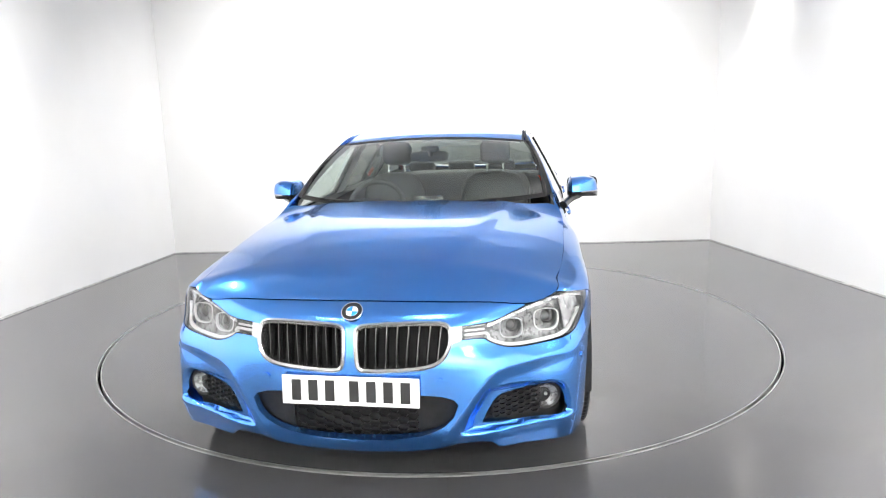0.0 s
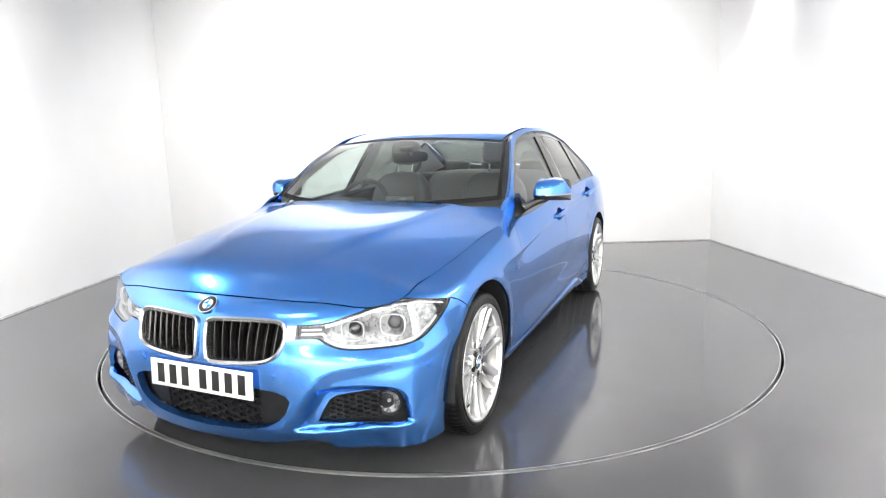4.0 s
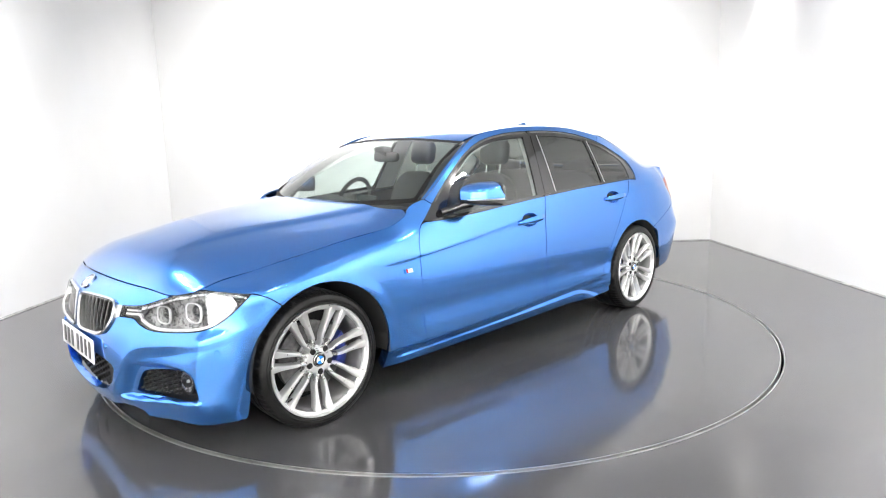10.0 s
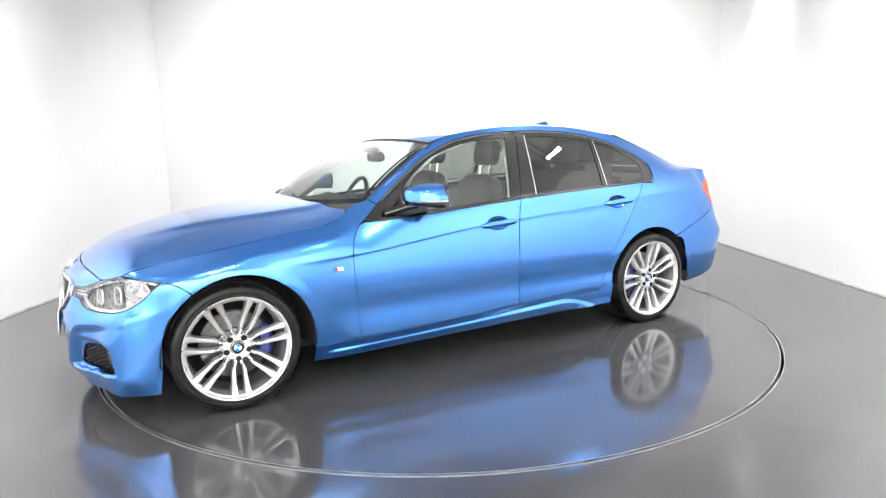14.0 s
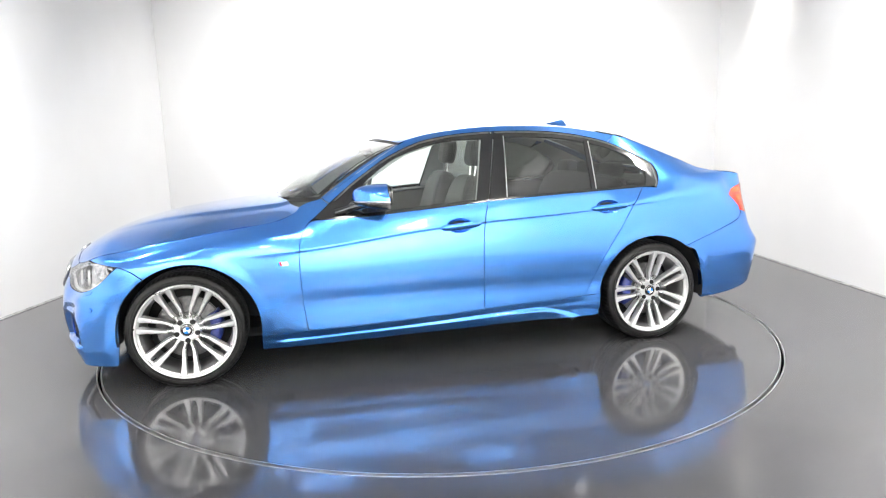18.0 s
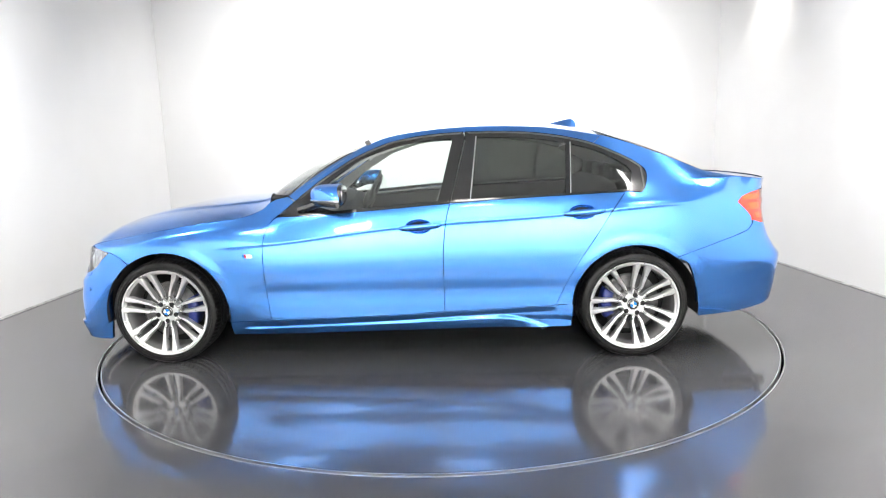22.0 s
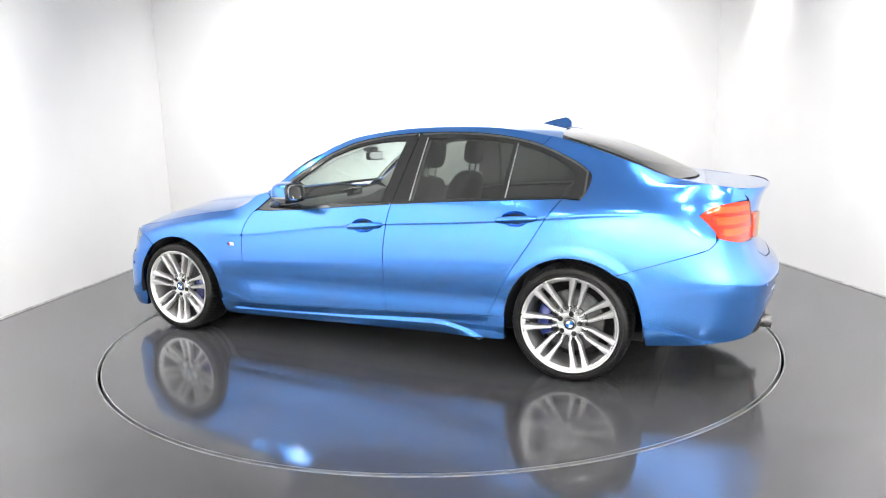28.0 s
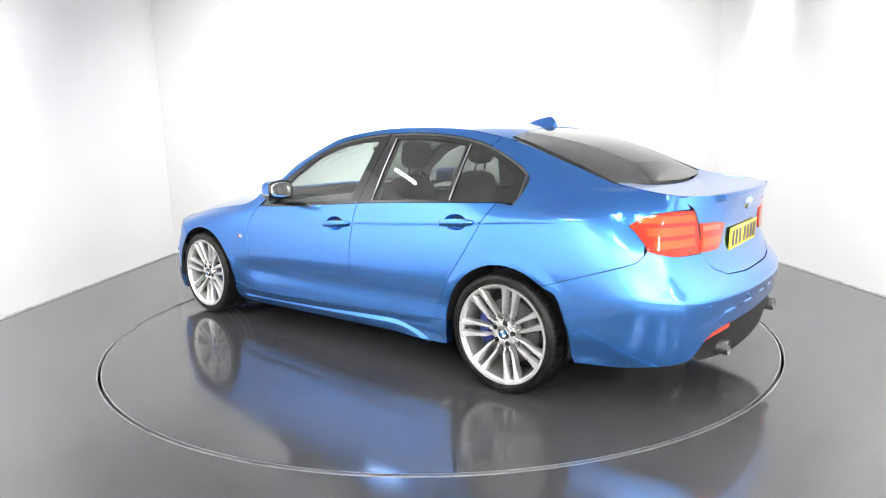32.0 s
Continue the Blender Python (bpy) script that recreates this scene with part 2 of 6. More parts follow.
class Sheet:
    """A smooth table of values over two parameters, read with bicubic steps."""

    def __init__(self, a0, a1, na, b0, b1, nb, values, blur=(0.0, 0.0)):
        self.a0, self.da, self.b0, self.db = a0, (a1 - a0) / (na - 1), b0, (b1 - b0) / (nb - 1)
        v = np.array(values, float)
        for axis, s in ((0, blur[0] / self.da), (1, blur[1] / self.db)):
            if s > 0.2:
                k = int(3 * s) + 1
                w = np.exp(-0.5 * (np.arange(-k, k + 1) / s) ** 2)
                w /= w.sum()
                pad = [(k, k) if i == axis else (0, 0) for i in range(2)]
                p = np.pad(v, pad, mode="reflect", reflect_type="odd")
                v = np.apply_along_axis(lambda r: np.convolve(r, w, "valid"), axis, p)
        self.v = v

    def __call__(self, a, b):
        u, w = (np.asarray(a, float) - self.a0) / self.da, (np.asarray(b, float) - self.b0) / self.db
        na, nb = self.v.shape
        i, j = np.clip(np.floor(u).astype(int), 1, na - 3), np.clip(np.floor(w).astype(int), 1, nb - 3)
        s, t = u - i, w - j

        def wt(s):
            return (-0.5 * s + s * s - 0.5 * s ** 3, 1 - 2.5 * s * s + 1.5 * s ** 3, 0.5 * s + 2 * s * s - 1.5 * s ** 3, -0.5 * s * s + 0.5 * s ** 3)

        ws, wt_ = wt(s), wt(t)
        return sum(ws[p] * wt_[q] * self.v[i + p - 1, j + q - 1] for p in range(4) for q in range(4))


def inset(poly, d):
    """A closed outline drawn in by d (both turns)."""
    p = np.array(poly, float)
    keep = [i for i in range(len(p)) if np.linalg.norm(p[i] - p[i - 1]) > 1e-5]
    p = p[keep]
    nxt, prv = np.roll(p, -1, 0), np.roll(p, 1, 0)
    area2 = np.sum(p[:, 0] * nxt[:, 1] - nxt[:, 0] * p[:, 1])
    sgn = 1 if area2 > 0 else -1
    e1, e2 = p - prv, nxt - p
    e1 /= np.linalg.norm(e1, axis=1)[:, None]
    e2 /= np.linalg.norm(e2, axis=1)[:, None]
    n1, n2 = np.stack([-e1[:, 1], e1[:, 0]], 1) * sgn, np.stack([-e2[:, 1], e2[:, 0]], 1) * sgn
    b = n1 + n2
    b /= np.maximum(np.linalg.norm(b, axis=1), 1e-6)[:, None]
    k = np.clip(np.sum(b * n1, 1), 0.5, 1)
    return [tuple(q) for q in p + b * (d / k)[:, None]]


def in_poly(poly, x, y):
    """Which of the points lie inside a closed outline."""
    c = np.zeros(len(x), bool)
    for i in range(len(poly)):
        (ax, ay), (bx, by) = poly[i], poly[i - 1]
        if ay != by:
            c ^= ((ay > y) != (by > y)) & (x < (bx - ax) * (y - ay) / (by - ay) + ax)
    return c


def triangulated(poly, holes, sa, sb, rows=None):
    """Points and triangles that fill an outline with holes in it; rows: a line over the first parameter that the inner points follow."""
    loops = []
    for loop in (poly, *holes):
        fine = []
        for i, p in enumerate(loop):
            q = loop[(i + 1) % len(loop)]
            n = max(1, int(math.hypot((q[0] - p[0]) / sa, (q[1] - p[1]) / sb)))
            fine += [(p[0] + (q[0] - p[0]) * k / n, p[1] + (q[1] - p[1]) * k / n) for k in range(n)]
        loops.append(fine)
    pts, edges = [], []
    for loop in loops:
        base = len(pts)
        pts += loop
        edges += [(base + i, base + (i + 1) % len(loop)) for i in range(len(loop))]
    pa = np.array(poly)
    reach = pa[:, 1].max() - pa[:, 1].min()
    ga, gb = np.meshgrid(np.arange(pa[:, 0].min(), pa[:, 0].max(), sa), np.arange(pa[:, 1].min(), pa[:, 1].max(), sb) if rows is None else np.arange(-int(reach / sb) * sb, reach, sb))
    ga, gb = ga.ravel(), gb.ravel()
    if rows is not None:
        gb = gb + rows(ga)
    ok = in_poly(poly, ga, gb)
    for h in holes:
        ok &= ~in_poly(h, ga, gb)
    edge = np.array(pts)
    ga, gb = ga[ok], gb[ok]
    for i in range(0, len(ga), 400):
        d = ((edge[None, :, 0] - ga[i:i + 400, None]) / sa) ** 2 + ((edge[None, :, 1] - gb[i:i + 400, None]) / sb) ** 2
        pts += [(ga[i + k], gb[i + k]) for k in np.nonzero(d.min(1) > 0.2)[0]]
    vs, _, fs, _, _, _ = delaunay_2d_cdt([Vector(p) for p in pts], edges, [], 0, 1e-6)
    va = np.array([tuple(v) for v in vs])
    fa = np.array(fs)
    cen = va[fa].mean(1)
    ok = in_poly(poly, cen[:, 0], cen[:, 1])
    for h in holes:
        ok &= ~in_poly(h, cen[:, 0], cen[:, 1])
    return [tuple(v) for v in va], [list(map(int, f)) for f in fa[ok]]


def panel(name, outline, surf, step, material, parent, label="", mirror=False, thick=0.012, lift=0.0, gap=0.0022, holes=(), rows=None):
    """A sheet-metal piece: the part of a surface inside an outline (in the surface's two parameters), with an edge turned in by thick."""
    poly = inset(outline, gap) if gap else [tuple(p) for p in outline]
    sa, sb = step
    params, faces = triangulated(poly, holes, sa, sb, rows)
    a, b = np.array([p[0] for p in params]), np.array([p[1] for p in params])
    h = 0.002
    pos = surf(a, b)
    nor = np.cross(surf(a + h, b) - surf(a - h, b), surf(a, b + h) - surf(a, b - h))
    nor /= np.maximum(np.linalg.norm(nor, axis=1), 1e-9)[:, None]
    if float(np.sum(nor * (pos - np.array([0.0, 0.0, 0.6])))) < 0:
        nor = -nor
    pos = pos + nor * lift
    s2 = 0.0
    for f in faces[:50]:
        p = pos[f]
        fn = np.cross(p[1] - p[0], p[2] - p[1])
        s2 += float(fn @ nor[f[0]])
    if s2 < 0:
        faces = [f[::-1] for f in faces]
    # edge turned in
    count = {}
    for f in faces:
        for u, v in zip(f, f[1:] + f[:1]):
            count[(u, v)] = count.get((u, v), 0) + 1
    verts, norms = list(pos), list(nor)
    n0 = len(verts)
    rim = {}

    def rim_id(k, side_n):
        if k not in rim:
            rim[k] = len(verts)
            verts.append(pos[k])
            norms.append(side_n)
            verts.append(pos[k] - nor[k] * thick)
            norms.append(side_n)
        return rim[k]

    rim_faces = []
    if thick:
        for (u, v) in count:
            if (v, u) not in count:
                d = pos[v] - pos[u]
                sn = np.cross(d, nor[u])
                sn = sn / max(np.linalg.norm(sn), 1e-9)
                ru, rv = rim_id(u, sn), rim_id(v, sn)
                rim_faces.append((ru, ru + 1, rv + 1, rv))
    verts, norms = np.array(verts), np.array(norms)
    allf = [tuple(f) for f in faces] + rim_faces
    if mirror:
        verts, norms = verts * (1, -1, 1), norms * (1, -1, 1)
        allf = [tuple(reversed(f)) for f in allf]
    return mesh_object(name, verts, allf, material, parent, label, norms)

# ---- the room ----


def slab(name, quad, thickness, material, kind="structure", label="", category=""):
    """A flat piece of the setting: a closed outline of corners, given thickness away from its face."""
    p = [Vector(q) for q in quad]
    n = (p[1] - p[0]).cross(p[2] - p[1]).normalized()
    bm = bmesh.new()
    top = [bm.verts.new(q) for q in p]
    low = [bm.verts.new(q - n * thickness) for q in p]
    bm.faces.new(top)
    bm.faces.new(low[::-1])
    for i in range(len(p)):
        j = (i + 1) % len(p)
        bm.faces.new((top[i], low[i], low[j], top[j]))
    ob = part(name, bm, material, smooth=False)
    return tagged(ob, label, category, kind=kind)


LB, LF = (-3.30, 3.17), (-3.97, ROOM_F)
RB, RF = (3.41, 3.17), (3.89, ROOM_F)
slab("wall_back", [(LB[0], 3.17, 0), (RB[0], 3.17, 0), (RB[0], 3.17, ROOM_H), (LB[0], 3.17, ROOM_H)], 0.2, M_WALL, label="white painted back wall of the photo studio", category="wall")
slab("wall_left", [(*LF, 0), (*LB, 0), (*LB, ROOM_H), (*LF, ROOM_H)], 0.2, M_WALL, label="white painted side wall of the photo studio", category="wall")
slab("wall_right", [(*RB, 0), (*RF, 0), (*RF, ROOM_H), (*RB, ROOM_H)], 0.2, M_WALL, label="white painted side wall of the photo studio", category="wall")
slab("wall_front", [(*RF, 0), (*LF, 0), (*LF, ROOM_H), (*RF, ROOM_H)], 0.2, M_WALL, label="plain white wall facing the turntable", category="wall")
slab("ceiling", [(*RB, ROOM_H), (*RF, ROOM_H), (*LF, ROOM_H), (*LB, ROOM_H)], 0.2, M_CEIL, label="plain painted ceiling", category="ceiling")

RING = 2.272


def floor_with_hole():
    """The resin floor, with a round pit for the turntable."""
    bm = bmesh.new()
    n = 160
    inner = [bm.verts.new((RING * 1.0060 * math.cos(2 * math.pi * i / n), RING * 1.0060 * math.sin(2 * math.pi * i / n), 0)) for i in range(n)]
    outer = []
    for i in range(n):
        c, s = math.cos(2 * math.pi * i / n), math.sin(2 * math.pi * i / n)
        k = min(4.2 / max(abs(c), 1e-6), (7.8 if s < 0 else 3.5) / max(abs(s), 1e-6))
        outer.append(bm.verts.new((c * k, s * k, 0)))
    pit = [bm.verts.new((v.co.x, v.co.y, -0.3)) for v in inner]
    for i in range(n):
        j = (i + 1) % n
        bm.faces.new((inner[i], outer[i], outer[j], inner[j]))
        bm.faces.new((inner[j], pit[j], pit[i], inner[i]))
    bm.faces.new(pit)
    ob = part("floor", bm, M_FLOOR, smooth=False)
    for p in ob.data.polygons:
        p.use_smooth = False
    return tagged(ob, "glossy grey resin floor round the turntable", "floor", kind="structure")


floor_with_hole()
rim_out = part("floor_ring", lathe_bm([(RING * 1.0046, -0.02), (RING * 1.0046, 0.002), (RING * 1.0072, 0.002), (RING * 1.0072, -0.004)], 160, "Z"), M_STEEL)
tagged(rim_out, "thin bright steel ring set in the floor", "floor ring", kind="structure")

turntable = thing("turntable", "round grey turntable flush with the studio floor", "turntable", pose(0, 0, 0))
part("deck", lathe_bm([(0, 0.0), (0.8, 0.0), (1.6, 0.0), (RING * 0.995, 0.0), (RING * 0.995, -0.06), (0, -0.06)], 160, "Z"), M_FLOOR, turntable)
part("edge_ring", lathe_bm([(RING * 0.9950, 0.001), (RING * 0.9952, 0.002), (RING * 0.9978, 0.002), (RING * 0.9980, -0.03), (RING * 0.9950, -0.03)], 160, "Z"), M_STEEL, turntable, "bright steel edge ring")


def skirting(name, a, b, side):
    """A narrow dark sealant line where wall and floor meet."""
    d = (Vector((*b, 0)) - Vector((*a, 0)))
    n = Vector((-d.y, d.x, 0)).normalized() * side
    bm = bmesh.new()
    q = [Vector((*a, 0.001)), Vector((*b, 0.001))]
    v = [bm.verts.new(p) for p in (q[0], q[1], q[1] + n * 0.012, q[0] + n * 0.012)]
    w = [bm.verts.new(p + Vector((0, 0, 0.012))) for p in (q[0], q[1], q[1] + n * 0.003, q[0] + n * 0.003)]
    bm.faces.new(v)
    bm.faces.new(w)
    for i in range(4):
        j = (i + 1) % 4
        bm.faces.new((v[i], v[j], w[j], w[i]))
    tagged(part(name, bm, M_SEAL, smooth=False), "narrow grey sealant line at the foot of the wall", "trim", kind="structure")


M_SEAL = vary(mat("grey_sealant", g3(0.25), 0.7), 14, g3(0.16), g3(0.34))
skirting("trim_back", LB, RB, -1)
skirting("trim_left", LF, LB, -1)
skirting("trim_right", RB, RF, -1)


def ceiling_fixture(x, y, length, yaw=0.0):
    f = thing("ceiling_light", "square white ceiling light with four bare tubes, switched on", "ceiling light", pose(x, y, ROOM_H, 0, 0, yaw), "ceiling lights")
    part("housing", box_bm(length, 0.6, 0.05, pose(0, 0, -0.025), 0.006), M_CEIL, f)
    for s in (-0.225, -0.075, 0.075, 0.225):
        part("tube", tube_bm([(-length / 2 + 0.03, s, -0.068), (0, s, -0.068), (length / 2 - 0.03, s, -0.068)], 0.014, 8), M_TUBE, f, "glowing white tube")


for fy in (-6.5, -3.7):
    for fx in (-1.9, 0.1, 2.1):
        ceiling_fixture(fx, fy, 0.62)

# ---- the car's surfaces: x forward, y to its left, z up, metres; the axles stand at x = 1.405 and -1.405 ----
SX = [1.95, 1.75, 1.5, 1.2, 0.9, 0.6, 0.2, -0.3, -0.8, -1.2, -1.5, -1.8, -2.05, -2.25]
PLAN = Spline(SX, [0.800, 0.884, 0.907, 0.912, 0.909, 0.905, 0.903, 0.903, 0.905, 0.912, 0.916, 0.902, 0.850, 0.735])
CREASE_Z = Spline(SX, [0.66, 0.675, 0.695, 0.71, 0.72, 0.742, 0.79, 0.83, 0.855, 0.885, 0.91, 0.922, 0.922, 0.92])
CREASE_Y = Spline(SX, [0.0, 0.003, 0.006, 0.008, 0.006, 0.004, 0.004, 0.005, 0.008, 0.015, 0.024, 0.036, 0.052, 0.06])
SHOULDER_Z = Spline(SX, [0.715, 0.745, 0.80, 0.850, 0.885, 0.888, 0.905, 0.943, 0.965, 0.985, 1.005, 1.02, 1.025, 1.03])
SHOULDER_Y = Spline(SX, [0.72, 0.765, 0.785, 0.797, 0.812, 0.840, 0.850, 0.853, 0.852, 0.850, 0.845, 0.800, 0.727, 0.61])
TUMBLE = Spline(SX, [0.14, 0.13, 0.12, 0.11, 0.09, 0.063, 0.058, 0.058, 0.060, 0.068, 0.085, 0.165, 0.21, 0.23])


def ease(v):
    v = np.clip(v, 0, 1)
    return v * v * (3 - 2 * v)


# the edge of the rear pillar along the rear window and the boot lid
PILLAR_X = [-2.2, -2.06, -1.95, -1.885, -1.70, -1.50, -1.36, -1.25, -1.0]
PILLAR_Z = Spline(PILLAR_X, [1.040, 1.060, 1.078, 1.092, 1.166, 1.243, 1.292, 1.322, 1.36])
PILLAR_Y = Spline(PILLAR_X, [0.648, 0.651, 0.654, 0.656, 0.653, 0.646, 0.638, 0.627, 0.605])


def side_table():
    xs, zs = np.linspace(-2.3, 2.0, 216), np.linspace(0.08, 1.46, 139)
    rows = []
    for x in xs:
        p, zc, cyv, zs_, ys_, tb = PLAN(x), CREASE_Z(x), CREASE_Y(x), SHOULDER_Z(x), SHOULDER_Y(x), TUMBLE(x)
        # over the shoulder the side leans in along an even curve
        rise = np.array([0.06, 0.12, 0.18, 0.25, 0.32, 0.39, 0.46, 0.6])
        lean = tb * (7.93 * rise + 3.37 * rise ** 2)
        kz = np.concatenate([[0.08, 0.14, 0.20, 0.27, 0.42, 0.58, zc, zs_], zs_ + rise])
        ky = np.concatenate([[p - 0.165, p - 0.095, p - 0.052, p - 0.028, p - 0.010, p - 0.001, p - cyv, ys_], ys_ - lean])
        if x > 0.6:
            # the front wing: upright over the wheel, rounded over towards the bonnet
            kz, ky = np.insert(kz, 7, zc * 0.42 + zs_ * 0.58), np.insert(ky, 7, p - cyv - 0.26 * (p - cyv - ys_))
        plain = pchip(kz, ky, zs)
        if x < -1.1:
            h, ye = max(float(PILLAR_Z(x)) - zs_, 0.05), float(PILLAR_Y(x))
            leaning = [(zs_ + h * f, ys_ + (ye - ys_) * f ** 1.1) for f in (0.3, 0.65, 1.0, 1.5, 2.2)]
            plain += float(ease((-1.1 - x) / 0.22)) * (pchip(np.append(kz[:8], [q[0] for q in leaning]), np.append(ky[:8], [q[1] for q in leaning]), zs) - plain)
        # the doors: full below the crease, drawn in lower down, flared out again over the sill
        drop = 0.026 * (zc - 0.56) / 0.24
        up = [(0.56 + (zc - 0.56) * u, p - drop * u * u) for u in (0.25, 0.5, 0.75, 1.0)]
        dz = np.array([0.08, 0.14, 0.20, 0.265, 0.32, 0.42, 0.50, 0.56] + [q[0] for q in up] + [zs_] + list(zs_ + rise))
        dy = np.array([p - 0.165, p - 0.095, p - 0.040, p - 0.006, p - 0.0065, p - 0.0115, p - 0.0030, p] + [q[1] for q in up] + [ys_] + list(ys_ - lean))
        w = float(ease((0.98 - x) / 0.28) * ease((x + 1.42) / 0.36))
        rows.append(plain + w * (pchip(dz, dy, zs) - plain))
    return Sheet(-2.3, 2.0, 216, 0.08, 1.46, 139, rows, (0.03, 0.014))


SIDE = side_table()


def side_base(x, z):
    y = SIDE(x, z)
    zc = CREASE_Z(x)
    fade = np.clip((1.15 - x) / 0.4, 0, 1) * np.clip((x + 2.05) / 0.4, 0, 1)
    d = z - zc
    # the crease: a sharp edge, undercut below and led softly into the shoulder above
    y = y + fade * 0.0055 * np.exp(-np.abs(d) / np.where(d < 0, 0.010, 0.070))
    # the wheel-arch lips
    for cx, cz in ((1.388, 0.318), (-1.412, 0.315)):
        r = np.hypot(x - cx, z - cz)
        y = y + 0.0042 * ease((0.445 - r) / 0.06) * ease((z - 0.16) / 0.1)
    return y


# the nose and the tail: plan lines at several heights, over a girth that equals y up to 0.68
GIRTH = [0.0, 0.2, 0.4, 0.55, 0.68, 0.78, 0.86, 0.94, 1.0]


def flush(x, y, z, x_in):
    """The corner's half width, led into the flank over the last stretch."""
    w = min(max((abs(x_in) + 0.10 - abs(x)) / 0.16, 0.0), 1.0) if 0.24 < z < 1.02 else 0.0
    w = w * w * (3 - 2 * w)
    return y + w * (float(side_base(np.array([x]), np.array([z]))[0]) - y)


def wrap_table(levels, z0, z1, x_in):
    zs = np.linspace(z0, z1, 90)
    gs = np.linspace(-0.05, 1.03, 109)
    lx, ly, lz = [], [], []
    for z, xs, corner in levels:
        px = list(xs) + [c[0] for c in corner]
        py = [0.0, 0.2, 0.4, 0.55, 0.68] + [flush(c[0], c[1], z, x_in) for c in corner]
        g2 = [-GIRTH[2], -GIRTH[1]] + GIRTH
        sx, sy = Spline(g2, [px[2], px[1]] + px), Spline(g2, [-py[2], -py[1]] + py)
        over = np.maximum(gs - 1.0, 0)
        lx.append(sx(np.minimum(gs, 1.0)) + over * (sx(1.0) - sx(0.99)) / 0.01)
        ly.append(sy(np.minimum(gs, 1.0)) + over * (sy(1.0) - sy(0.99)) / 0.01)
        lz.append(z)
    lx, ly, lz = np.array(lx), np.array(ly), np.array(lz)
    tx = np.array([pchip(lz, lx[:, i], zs) for i in range(len(gs))])
    ty = np.array([pchip(lz, ly[:, i], zs) for i in range(len(gs))])
    mk = lambda v: Sheet(-0.05, 1.03, 109, z0, z1, 90, v, (0.012, 0.010))
    return mk(tx), mk(ty)


NOSE_X, NOSE_Y = wrap_table([
    (0.13, (2.135, 2.128, 2.105, 2.065, 2.00), ((1.945, 0.786), (1.885, 0.824), (1.820, 0.848), (1.775, 0.856))),
    (0.25, (2.180, 2.172, 2.145, 2.092, 2.03), ((1.972, 0.801), (1.900, 0.845), (1.820, 0.870), (1.755, 0.879))),
    (0.40, (2.180, 2.172, 2.150, 2.095, 2.027), ((1.968, 0.798), (1.895, 0.848), (1.820, 0.877), (1.745, 0.890))),
    (0.50, (2.175, 2.168, 2.143, 2.083, 2.01), ((1.945, 0.804), (1.880, 0.848), (1.800, 0.880), (1.715, 0.898))),
    (0.58, (2.165, 2.153, 2.112, 2.043, 1.965), ((1.903, 0.796), (1.838, 0.844), (1.760, 0.882), (1.650, 0.906))),
    (0.66, (2.145, 2.128, 2.085, 2.028, 1.955), ((1.895, 0.781), (1.825, 0.837), (1.740, 0.880), (1.600, 0.911))),
    (0.70, (2.112, 2.098, 2.055, 2.005, 1.938), ((1.893, 0.768), (1.825, 0.827), (1.735, 0.875), (1.600, 0.908))),
    (0.74, (2.050, 2.038, 2.000, 1.958, 1.902), ((1.862, 0.758), (1.810, 0.812), (1.730, 0.868), (1.600, 0.902))),
], 0.10, 0.78, 1.74)
TAIL_X, TAIL_Y = wrap_table([
    (0.20, (-2.37, -2.365, -2.345, -2.315, -2.270), ((-2.200, 0.750), (-2.08, 0.795), (-1.95, 0.830), (-1.80, 0.852))),
    (0.31, (-2.40, -2.395, -2.375, -2.348, -2.305), ((-2.240, 0.763), (-2.120, 0.818), (-1.965, 0.860), (-1.782, 0.882))),
    (0.45, (-2.425, -2.420, -2.400, -2.372, -2.332), ((-2.262, 0.779), (-2.136, 0.836), (-1.955, 0.880), (-1.755, 0.902))),
    (0.575, (-2.440, -2.435, -2.413, -2.384, -2.345), ((-2.270, 0.792), (-2.140, 0.852), (-1.935, 0.893), (-1.705, 0.913))),
    (0.645, (-2.388, -2.383, -2.363, -2.338, -2.304), ((-2.238, 0.788), (-2.117, 0.846), (-1.905, 0.890), (-1.615, 0.915))),
    (0.70, (-2.342, -2.339, -2.326, -2.304, -2.271), ((-2.212, 0.784), (-2.101, 0.840), (-1.89, 0.886), (-1.60, 0.914))),
    (0.79, (-2.308, -2.307, -2.300, -2.278, -2.238), ((-2.185, 0.777), (-2.09, 0.829), (-1.89, 0.879), (-1.60, 0.910))),
    (0.90, (-2.318, -2.316, -2.306, -2.276, -2.220), ((-2.145, 0.765), (-2.06, 0.795), (-1.92, 0.842), (-1.66, 0.886))),
    (0.98, (-2.345, -2.340, -2.320, -2.283, -2.208), ((-2.13, 0.735), (-2.04, 0.760), (-1.92, 0.803), (-1.66, 0.853))),
    (1.04, (-2.380, -2.372, -2.347, -2.292, -2.178), ((-2.11, 0.690), (-2.03, 0.715), (-1.92, 0.750), (-1.66, 0.815))),
], 0.15, 1.06, 1.93)


def flank_table(tx, ty, x0, x1, z0, z1):
    """The half width of a wrapped end over length and height."""
    xs, zs, g = np.linspace(x0, x1, 60), np.linspace(z0, z1, 70), np.linspace(0.3, 1.02, 260)
    cols = []
    for z in zs:
        px, py = tx(g, np.full(260, z)), ty(g, np.full(260, z))
        o = np.argsort(px)
        cols.append(np.interp(xs, px[o], py[o]))
    return Sheet(x0, x1, 60, z0, z1, 70, np.array(cols).T, (0.012, 0.012))


